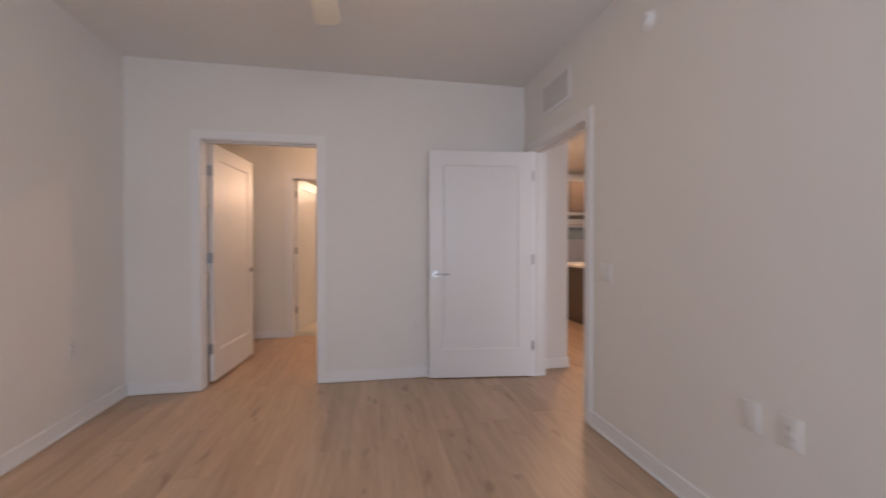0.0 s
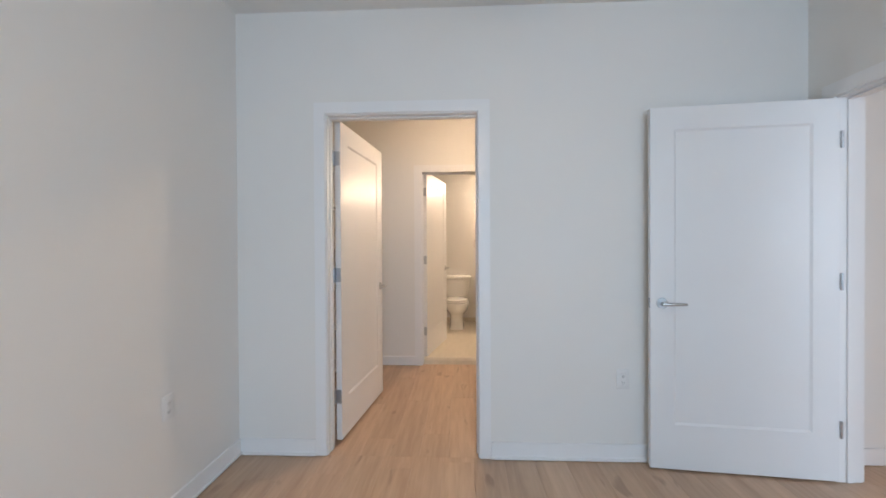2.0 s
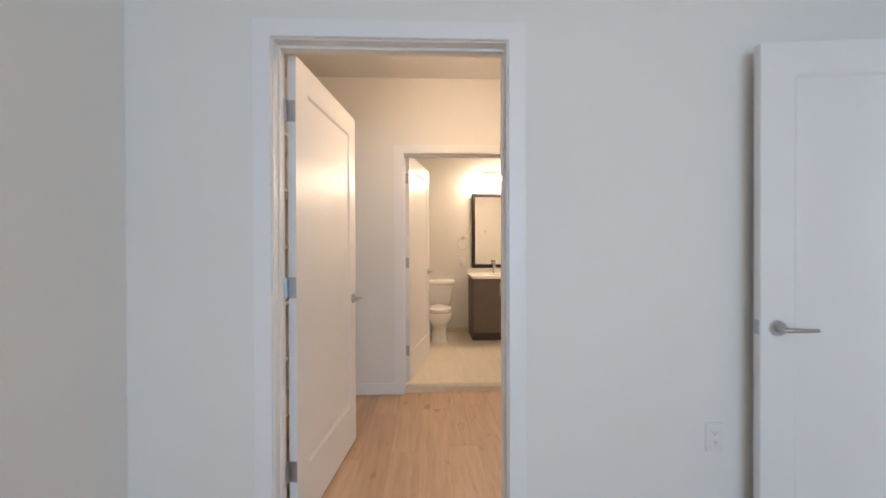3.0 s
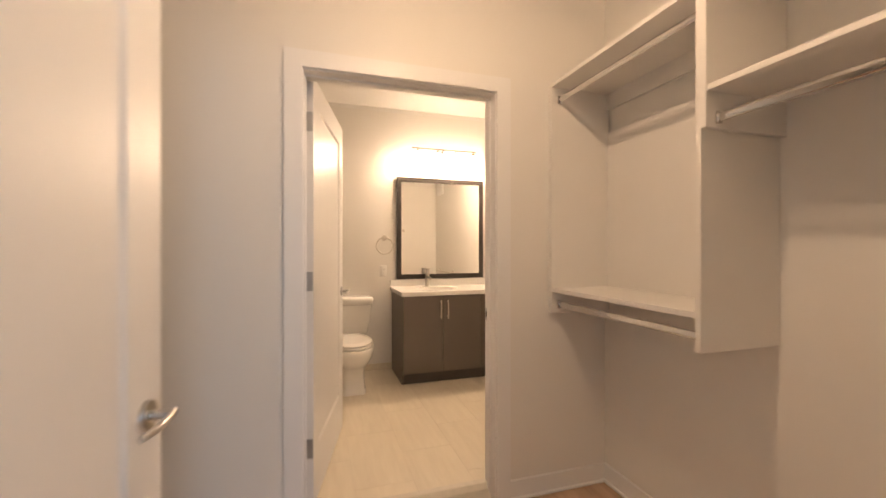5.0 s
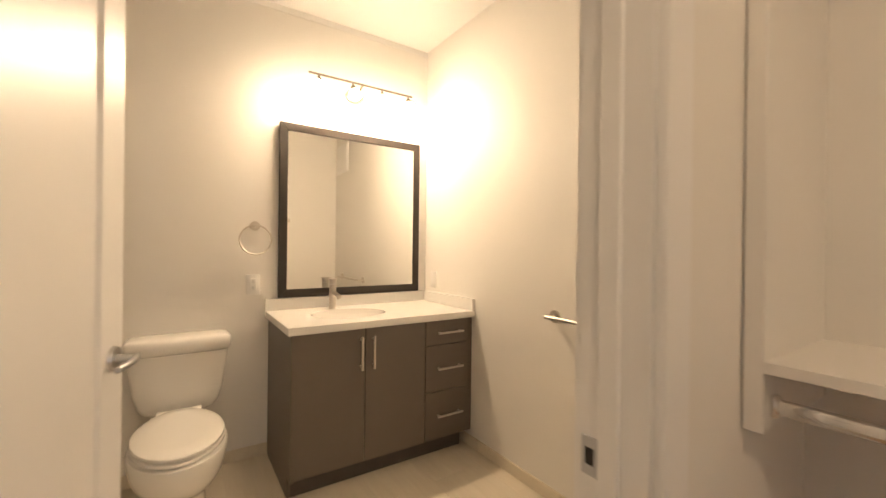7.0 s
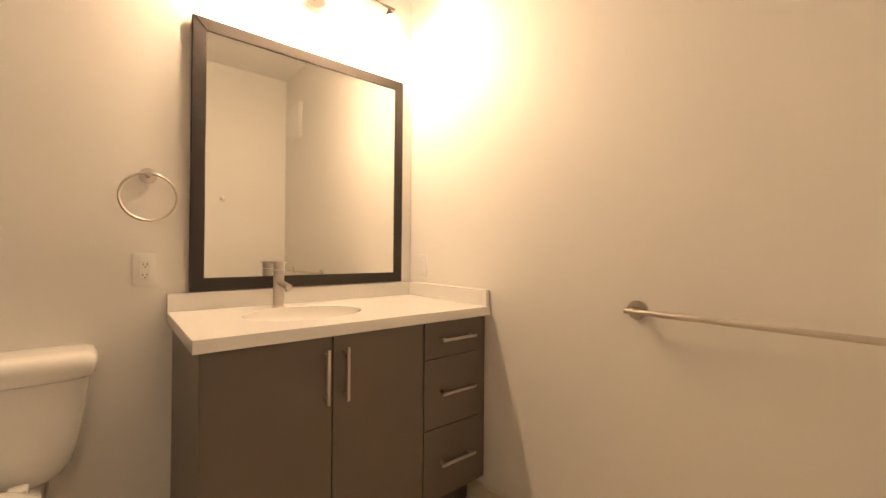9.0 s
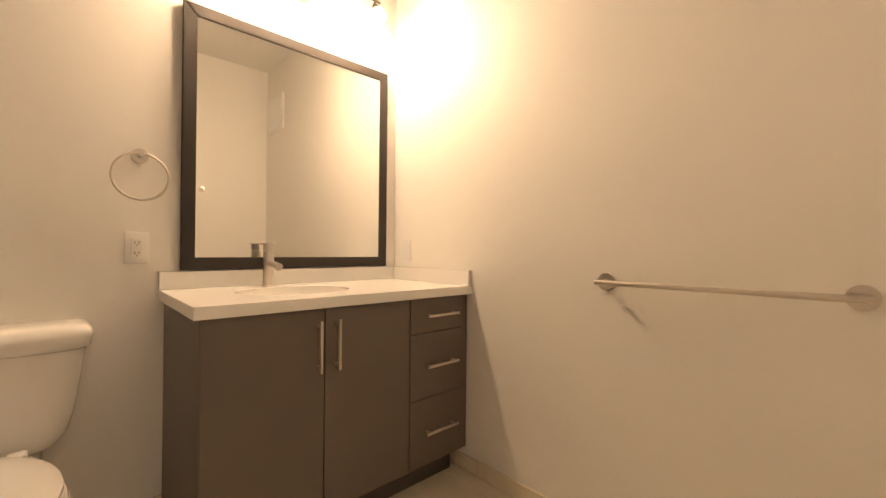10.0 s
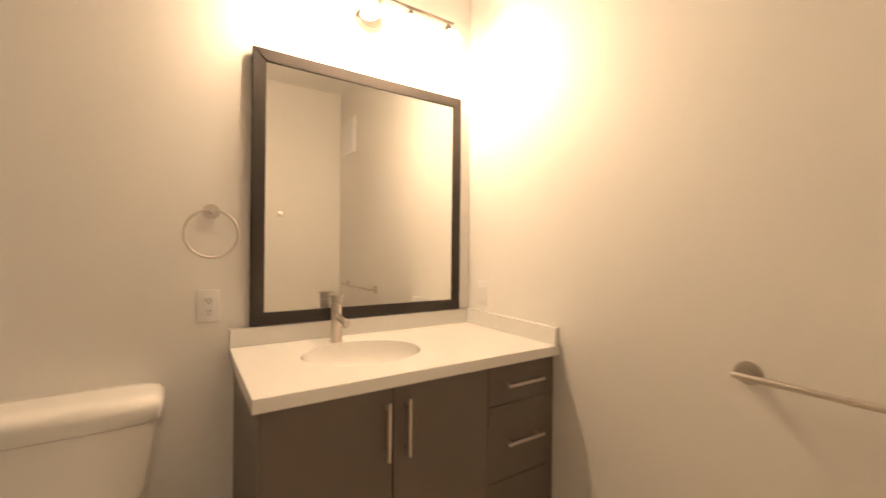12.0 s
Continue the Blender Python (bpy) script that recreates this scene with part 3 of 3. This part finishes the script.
out, ell = rect_ring(-0.130, 6.646, 0.957, 7.247)
bm = bmesh.new()
loft(bm, [[(x, y, CT0) for x, y in ell], [(x, y, CT0) for x, y in out], [(x, y, CT1 - 0.002) for x, y in out],
          [(SCX + (x - SCX) * 0.997, SCY + (y - SCY) * 0.997, CT1) for x, y in out], [(SCX + (x - SCX) * 1.012, SCY + (y - SCY) * 1.012, CT1) for x, y in ell],
          [(x, y, CT1 - 0.003) for x, y in ell], [(x, y, CT0) for x, y in ell]], close=False)
part("slab", bm, QUARTZ, top, "", 30)
part("backsplash", B(-0.130, 7.229, CT1, 0.9378, 7.2496, 0.957, bevel=0.0015), QUARTZ, top)
part("side_splash", B(0.938, 6.655, CT1, 0.9596, 7.229, 0.957, bevel=0.0015), QUARTZ, top)

sink = thing("sink", "white oval undermount porcelain sink in the countertop", "sink")
rings = []
for i in range(11):
    u = i / 10
    r = math.cos(u * math.pi / 2) ** 0.75
    rings.append(oval(SCX, SCY, CT1 - 0.005 - 0.118 * math.sin(u * math.pi / 2), max(0.03, (SRX - 0.0015) * r), max(0.03, (SRY - 0.0015) * r), 48))
part("basin", loft(bmesh.new(), rings, close=False), PORCELAIN, sink)
part("drain", C((SCX - 0.02, SCY + 0.01, CT1 - 0.124), (SCX - 0.02, SCY + 0.01, CT1 - 0.119), 0.024, 0.021, n=28), NICKEL, sink, "brushed nickel drain")

fx, fy = 0.238, 7.150
fau = thing("faucet", "brushed nickel single-lever cylinder faucet", "faucet", (fx, fy, CT1))
part("base_ring", C((0, 0, 0), (0, 0, 0.006), 0.027, 0.025, n=32), NICKEL, fau)
part("body", C((0, 0, 0.006), (0, 0, 0.150), 0.021, n=32), NICKEL, fau)
part("cap", C((0, 0, 0.153), (0, 0, 0.178), 0.0215, n=32), NICKEL, fau)
part("lever", loft(bmesh.new(), [[(x, y, z) for x, y in ((-0.034, 0.010), (-0.012, -0.022), (0.012, -0.022), (0.034, 0.010), (0.012, 0.022), (-0.012, 0.022))] for z in (0.178, 0.183)]), NICKEL, fau)
part("spout", C((0.0, -0.012, 0.100), (0.0, -0.125, 0.088), 0.0125, n=24), NICKEL, fau)
part("aerator", C((0.0, -0.112, 0.082), (0.0, -0.112, 0.072), 0.010, n=20), NICKEL, fau)

MX0, MX1, MZ0, MZ1, FW = -0.065, 0.886, 0.961, 2.006, 0.049
mir = thing("mirror", "square mirror in a wide dark espresso frame", "mirror")
part("glass", B(MX0 + FW - 0.006, 7.226, MZ0 + FW - 0.006, MX1 - FW + 0.006, 7.232, MZ1 - FW + 0.006), MIRROR, mir, "clear silvered mirror glass")
part("backing", B(MX0 + 0.01, 7.233, MZ0 + 0.01, MX1 - 0.01, 7.249, MZ1 - 0.01), FRAME, mir)
for pts in (((MX0, MZ0), (MX1, MZ0), (MX1 - FW, MZ0 + FW), (MX0 + FW, MZ0 + FW)), ((MX1, MZ0), (MX1, MZ1), (MX1 - FW, MZ1 - FW), (MX1 - FW, MZ0 + FW)),
            ((MX1, MZ1), (MX0, MZ1), (MX0 + FW, MZ1 - FW), (MX1 - FW, MZ1 - FW)), ((MX0, MZ1), (MX0, MZ0), (MX0 + FW, MZ0 + FW), (MX0 + FW, MZ1 - FW))):
    bm = bmesh.new()
    loft(bm, [[(x, 7.2325, z) for x, z in pts], [(x, 7.220 if i < 2 else 7.222, z) for i, (x, z) in enumerate(pts)]])
    es = [e for e in bm.edges if all(v.co.y < 7.226 for v in e.verts)]
    bmesh.ops.bevel(bm, geom=es, offset=0.003, segments=2, affect="EDGES")
    part("frame_rail", bm, FRAME, mir)

# vanity light: thin bar, four tilted heads, oval canopy
vl = thing("vanity_light", "brushed nickel bar light with four lit heads", "wall lamp")
LY, LZ = 7.10, 2.283
part("bar", C((0.065, LY, LZ), (0.750, LY, LZ), 0.0065, n=14), FIXTURE, vl)
part("canopy", loft(bmesh.new(), [[(0.40 + x, 7.249 - d, LZ - 0.03 + y) for x, y, _ in oval(0, 0, 0, rx, ry, 32)] for d, rx, ry in ((0, 0.062, 0.048), (0.014, 0.062, 0.048), (0.024, 0.05, 0.037))]), NICKEL, vl)
part("arm", C((0.40, 7.23, LZ - 0.03), (0.40, LY, LZ), 0.007, n=14), FIXTURE, vl)
for x, sway in ((0.125, -0.25), (0.335, 0.15), (0.53, -0.1), (0.72, 0.2)):
    d = Vector((sway, -0.22, -0.95)).normalized()
    p = Vector((x, LY, LZ))
    hd = part("head", C(p - Vector((0, 0, 0.004)), p - Vector((0, 0, 0.026)), 0.006, n=12), FIXTURE, vl)
    p -= Vector((0, 0, 0.026))
    part("socket", C(p - d * 0.006, p + d * 0.026, 0.012, 0.027, n=24), FIXTURE, hd)
    part("shade", C(p + d * 0.027, p + d * 0.066, 0.028, 0.040, n=28, caps=False), FROST, hd, "frosted glass shade")
    bm = bmesh.new()
    bmesh.ops.create_uvsphere(bm, u_segments=16, v_segments=10, radius=0.024, matrix=Matrix.Translation(p + d * 0.066))
    part("bulb", bm, BULB, hd, "glowing warm bulb", 80)

ring = thing("towel_ring", "brushed nickel towel ring on a round plate", "towel ring", (-0.19, 7.25, 1.382))
part("rosette", C((0, 0, 0), (0, -0.010, 0), 0.027, n=32), NICKEL, ring)
part("post", C((0, -0.010, 0), (0, -0.050, 0), 0.009, n=18), NICKEL, ring)
bm = bmesh.new()
n = 56
loft(bm, [[(math.sin(a) * (0.083 + 0.0045 * math.cos(b)), -0.045 + 0.0045 * math.sin(b), -0.080 + math.cos(a) * (0.083 + 0.0045 * math.cos(b))) for b in [2 * math.pi * k / 10 for k in range(10)]]
          for a in [2 * math.pi * i / n for i in range(n + 1)]], close=False)
part("hoop", bm, NICKEL, ring)

bar = thing("towel_bar", "brushed nickel towel bar on two round plates", "towel bar", (0.96, 5.73, 0.945))
for y in (-0.298, 0.298):
    part("rosette", C((0, y, 0), (-0.010, y, 0), 0.030, n=36), NICKEL, bar)
    part("post", C((-0.010, y, 0), (-0.060, y, 0), 0.0085, n=18), NICKEL, bar)
part("rail", C((-0.055, -0.315, 0), (-0.055, 0.315, 0), 0.0085, n=20), NICKEL, bar)

outlet(pose(-0.196, 7.25, 1.046), "white grounded outlet above the vanity backsplash", gfci=True)
switch(pose(0.96, 7.13, 1.045, 0, 0, -90), "white rocker switch above the side splash")
hook = thing("robe_hook", "brushed nickel robe hook on the bathroom wall", "hook", (0.43, 5.16, 1.55))
part("rosette", C((0, 0, 0), (0, 0.010, 0), 0.024, n=28), NICKEL, hook)
part("peg", C((0, 0.010, 0), (0, 0.045, 0.006), 0.008, n=16), NICKEL, hook)
part("knob", C((0, 0.045, 0.006), (0, 0.053, 0.007), 0.013, n=20), NICKEL, hook)
panel = thing("access_panel", "white raised access panel high on the wall", "access panel", (0.96, 5.41, 2.09))
part("frame", B(-0.018, -0.165, 0, 0, 0.165, 0.31, bevel=0.004), TRIM, panel)
part("cover", B(-0.024, -0.145, 0.02, -0.018, 0.145, 0.29, bevel=0.002), TRIM, panel)
spr = thing("ceiling_sprinkler", "white concealed sprinkler cover on the ceiling", "sprinkler", (0.0, 6.72, H))
part("ring", C((0, 0, 0), (0, 0, -0.006), 0.042, 0.040, n=32), TRIM, spr)
part("cover", C((0, 0, -0.009), (0, 0, -0.014), 0.034, 0.032, n=32), TRIM, spr)

# toilet
TX = -0.545
toi = thing("toilet", "white porcelain two-piece toilet with closed lid", "toilet")
rings = [oval(TX, y, BF + z, rx, ry, 44, p) for z, y, rx, ry, p in (
    (0.0, 6.85, 0.112, 0.252, 5.0), (0.025, 6.85, 0.110, 0.250, 5.0), (0.035, 6.85, 0.101, 0.240, 5.0), (0.15, 6.845, 0.098, 0.236, 4.5), (0.20, 6.83, 0.103, 0.238, 3.6),
    (0.235, 6.80, 0.122, 0.250, 2.7), (0.265, 6.765, 0.148, 0.265, 2.3), (0.305, 6.748, 0.167, 0.277, 2.2), (0.35, 6.742, 0.177, 0.283, 2.15), (0.385, 6.742, 0.179, 0.285, 2.1), (0.395, 6.742, 0.174, 0.280, 2.1))]
part("bowl", loft(bmesh.new(), rings), PORCELAIN, toi, "", 50)
part("deck", B(TX - 0.115, 6.95, BF + 0.30, TX + 0.115, 7.235, BF + 0.394, bevel=0.03, seg=4), PORCELAIN, toi, "", 50)


def seat_ring(z, grow):
    """Elongated seat outline, round in front and squared towards the hinges."""
    out = []
    for i in range(48):
        a = 2 * math.pi * i / 48
        c, s = math.cos(a), math.sin(a)
        p = 2 / (2.0 if s < 0 else 2.9)
        v = math.copysign(abs(s) ** p, s)
        w = 0.168 * (1 - 0.36 * max(0, v) ** 1.6)
        out.append((TX + (w + grow) * math.copysign(abs(c) ** p, c), 6.742 + (0.262 + grow) * v, BF + z))
    return out


part("seat", loft(bmesh.new(), [seat_ring(z, g) for z, g in ((0.397, -0.006), (0.401, 0.002), (0.411, 0.002), (0.416, -0.005))]), PORCELAIN, toi, "", 50)
part("lid", loft(bmesh.new(), [seat_ring(z, g) for z, g in ((0.420, -0.006), (0.424, 0.0), (0.433, -0.001), (0.441, -0.016), (0.445, -0.07))]), PORCELAIN, toi, "", 50)
for x in (-0.07, 0.07):
    part("seat_hinge", B(TX + x - 0.022, 6.985, BF + 0.396, TX + x + 0.022, 7.03, BF + 0.43, bevel=0.008, seg=3), PORCELAIN, toi)
rings = [oval(TX, 7.135, BF + z, rx, ry, 44, 5.0) for z, rx, ry in ((0.388, 0.095, 0.060), (0.394, 0.125, 0.074), (0.41, 0.152, 0.083), (0.44, 0.173, 0.088), (0.50, 0.188, 0.091), (0.60, 0.202, 0.095), (0.687, 0.212, 0.098))]
part("tank", loft(bmesh.new(), rings), PORCELAIN, toi, "", 50)
rings = [oval(TX, 7.133, BF + z, rx, ry, 44, 5.0) for z, rx, ry in ((0.688, 0.212, 0.101), (0.695, 0.223, 0.109), (0.730, 0.228, 0.113), (0.746, 0.225, 0.110), (0.757, 0.214, 0.101), (0.762, 0.196, 0.085), (0.764, 0.16, 0.05))]
part("tank_lid", loft(bmesh.new(), rings), PORCELAIN, toi, "", 50)
fl = part("flush_lever", C((TX - 0.196, 7.10, BF + 0.64), (TX - 0.215, 7.10, BF + 0.64), 0.012, n=20), CHROME, toi, "chrome flush lever")
part("arm", B(TX - 0.222, 7.04, BF + 0.632, TX - 0.214, 7.11, BF + 0.648, bevel=0.003), CHROME, fl)

# ---- things: kitchen seen through the doorway ----
isl = thing("kitchen_island", "dark taupe kitchen island with a pale stone top", "kitchen island")
part("body", B(3.24, 3.1, 0.0, 4.1, 5.7, 0.869), KITCHEN, isl)
for i in range(3):
    y0 = 3.1 + i * 0.8667
    part("back_panel", B(3.222, y0 + 0.002, 0.0, 3.24, y0 + 0.8647, 0.869, bevel=0.001), KITCHEN, isl)
part("worktop", B(3.02, 3.02, 0.871, 4.16, 5.78, 0.906, bevel=0.003), QUARTZ, isl, "pale stone worktop with overhang")
pen = thing("pendant_lamp", "bronze cone pendant lamp over the island", "pendant lamp", (3.66, 5.10, H))
part("canopy", C((0, 0, 0), (0, 0, -0.025), 0.075, 0.07, n=32), BRONZE, pen)
part("cord", C((0, 0, -0.025), (0, 0, -0.66), 0.004, n=10), BRONZE, pen)
part("cap", C((0, 0, -0.66), (0, 0, -0.71), 0.035, n=24), BRONZE, pen)
part("glow_band", C((0, 0, -0.711), (0, 0, -0.735), 0.045, n=24), LENS_LIT, pen, "lit slots under the cap")
part("shade", loft(bmesh.new(), [oval(0, 0, -0.735, 0.05, 0.05), oval(0, 0, -0.90, 0.15, 0.15), oval(0, 0, -0.905, 0.15, 0.15), oval(0, 0, -0.903, 0.145, 0.145), oval(0, 0, -0.745, 0.046, 0.046)], close=False), BRONZE, pen)
part("diffuser", C((0, 0, -0.895), (0, 0, -0.900), 0.143, n=40), LENS_LIT, pen, "glowing white diffuser")
lamp("kitchen_pendant_light", "POINT", KITCHEN_WATTS * 0.5, WARM, pose(3.66, 5.10, 1.74), 0.08)
dl = thing("downlight", "lit recessed kitchen ceiling downlight", "downlight", (4.10, 6.35, H), "kitchen downlights")
part("ring", C((0, 0, 0), (0, 0, -0.006), 0.085, 0.08, n=36), TRIM, dl)
part("lens", C((0, 0, -0.007), (0, 0, -0.009), 0.066, n=36), LENS_LIT, dl, "glowing lens")
for x, y in ((4.86, 6.38), (5.6, 6.38), (4.10, 4.2), (5.3, 4.2), (2.7, 4.2)):
    copy_thing(dl, pose(x, y, H))
for x, y in ((4.10, 6.35), (4.86, 6.38), (5.3, 4.2), (2.7, 4.2)):
    lamp("downlight_glow", "AREA", KITCHEN_WATTS, WARM, pose(x, y, H - 0.012), 0.13)


def tall_cabinet(name, x0, x1, label, fronts):
    c = thing(name, label, "cabinet")
    part("body", B(x0 + 0.001, 6.86, 0.003, x1 - 0.001, 7.445, 2.45), KITCHEN, c)
    for a, b, z0, z1 in fronts:
        d = part("door", B(a + 0.002, 6.841, z0 + 0.002, b - 0.002, 6.86, z1 - 0.002, bevel=0.001), KITCHEN, c)
    return c


ov = tall_cabinet("oven_cabinet", 3.55, 4.45, "tall taupe kitchen cabinet around a built-in oven", [(3.55, 4.0, 1.86, 2.45), (4.0, 4.45, 1.86, 2.45), (3.55, 4.45, 0.1, 0.72)])
oven = thing("wall_oven", "stainless steel wall oven in a tall cabinet", "oven")
part("body", B(3.60, 6.835, 0.74, 4.40, 6.86, 1.84, bevel=0.003), STEEL, oven)
part("control_panel", B(3.60, 6.829, 1.70, 4.40, 6.835, 1.78), RUBBER, oven)
part("window", B(3.66, 6.829, 1.30, 4.34, 6.835, 1.54), GLASS_BLUE, oven)
part("handle", C((3.66, 6.79, 1.60), (4.34, 6.79, 1.60), 0.011, n=16), STEEL, oven)
vent("ceiling_vent", pose(4.72, 5.75, H, 90, 0, 0), 0.36, 0.16, 8, "white slatted air vent in the kitchen ceiling")
tall_cabinet("pantry_cabinet", 4.45, 5.08, "tall plain taupe pantry cabinet", [(4.45, 5.08, 0.1, 2.45)])
for i in range(3):
    x0 = 5.08 + i * 0.8
    up = thing("wall_cabinet", "dark taupe kitchen wall cabinet", "cabinet", group="kitchen wall cabinets")
    part("body", B(x0 + 0.001, 7.10, 1.38, x0 + 0.799, 7.445, 2.45), KITCHEN, up)
    lowc = thing("base_cabinet", "dark taupe kitchen base cabinet", "cabinet", group="kitchen base cabinets")
    part("body", B(x0 + 0.001, 6.88, 0.003, x0 + 0.799, 7.445, 0.884), KITCHEN, lowc)
    for k in range(2):
        a = x0 + k * 0.4
        part("door", B(a + 0.003, 7.081, 1.382, a + 0.397, 7.10, 2.448, bevel=0.001), KITCHEN, up)
        part("door", B(a + 0.003, 6.861, 0.10, a + 0.397, 6.88, 0.880, bevel=0.001), KITCHEN, lowc)
wt = tagged(part("kitchen_worktop", B(5.082, 6.83, 0.886, 7.48, 7.44, 0.920, bevel=0.003), QUARTZ), "pale stone kitchen worktop", "worktop")
bs = thing("backsplash", "white glazed tile kitchen backsplash", "backsplash", kind="structure")
me = mesh_of("tile", B(0.001, 7.438, 0.001, 0.149, 7.448, 0.0745, bevel=0.001), SPLASH)
for r in range(6):
    for c in range(16):
        t = new("tile", me)
        t.parent, t.location = bs, (5.083 + c * 0.15, 0, 0.922 + r * 0.0755)

# ---- floor pieces ----
far = part("plank_field", planks_joined(bmesh.new(), 1.525, -2.6, 8.9, 7.4), OAK_FAR, None, "", None)
tagged(far, "light oak plank flooring of the kitchen", "floor", "", "stuff")
oak = thing("floor_oak", "light oak plank flooring of bedroom and closet", "floor", kind="structure")
W, L = 0.18, 1.22
cache = {}


def plank(x0, x1, y0, y1, parent):
    key = (round(x1 - x0, 3), round(y1 - y0, 3))
    if key not in cache:
        w, l = key
        cache[key] = mesh_of("plank", B(0.0002, 0.0002, -0.008, w - 0.0002, l - 0.0002, 0, bevel=0.0005), OAK)
    o = new("plank", cache[key])
    o.parent, o.location = parent, (x0, y0, 0)


for x0, x1, y0, y1 in ((-1.85, 1.525, -2.6, 3.2), (-2.18, CX, 3.2, 5.09)):
    x, i = x0, 0
    while x < x1 - 0.005:
        xe = min(x + W, x1)
        y = y0 - (i * 0.47 % 1.0) * L
        while y < y1 - 0.001:
            a, b = max(y, y0), min(y + L, y1)
            if b - a > 0.004:
                plank(x, xe, a, b, oak)
            y += L
        x, i = xe, i + 1

# thin pale strip added to imitate the lamp's glow under the bathroom ceiling
structure("glow_strip_bathroom", B(-2.18, 7.2465, H - 0.038, 0.96, 7.2495, H - 0.001), CEIL, "added pale strip imitating the glow along the wall top", "trim")
structure("floor_bathroom", B(-2.18, 5.13, -0.008, 0.96, 7.25, BF - 0.002), GROUT, "sanded beige grout bed of the bathroom floor", "floor")
tiles = thing("floor_tile", "beige stone-look porcelain bathroom floor tiles", "floor", kind="structure")
cache_t = {}
x, i = -2.18, 0
while x < 0.955:
    xe = min(x + 0.305, 0.957)
    y = 5.165 - (0.305 if i % 2 else 0.0) - 0.2
    while y < 7.245:
        a, b = max(y, 5.165), min(y + 0.61, 7.248)
        if b - a > 0.02:
            key = (round(xe - x, 3), round(b - a, 3))
            if key not in cache_t:
                cache_t[key] = mesh_of("tile", B(0.0008, 0.0008, -0.009, key[0] - 0.0008, key[1] - 0.0008, -0.0006, bevel=0.0005), TILE)
            o = new("tile", cache_t[key])
            o.parent, o.location = tiles, (x, a, BF)
        y += 0.61
    x, i = xe, i + 1
thr = bmesh.new()
loft(thr, [[(x, y, z) for y, z in ((5.075, 0.001), (5.10, BF - 0.012), (5.13, BF + 0.004), (5.164, BF + 0.004), (5.164, 0.001))] for x in (BA0 + 0.019, BA1 - 0.019)])
structure("threshold", thr, STONE, "beige stone threshold in the bathroom doorway", "threshold")
skirt = thing("tile_baseboard", "beige tile skirting along the bathroom walls", "baseboard", kind="structure")
for k in range(4):
    y1 = 6.60 - k * 0.61
    y0 = max(y1 - 0.61, 5.17)
    if k == 0:
        part("tile", B(0.950, 6.601, BF + 0.001, 0.9595, 7.24, BF + 0.066, bevel=0.001), TILE, skirt)
    if y1 - y0 > 0.05:
        part("tile", B(0.950, y0, BF + 0.001, 0.9595, y1 - 0.0015, BF + 0.066, bevel=0.001), TILE, skirt)
for k in range(4):
    x1 = -0.108 - k * 0.61
    x0 = max(x1 - 0.6085, -2.17)
    part("tile", B(x0, 7.240, BF + 0.001, x1, 7.2495, BF + 0.066, bevel=0.001), TILE, skirt)
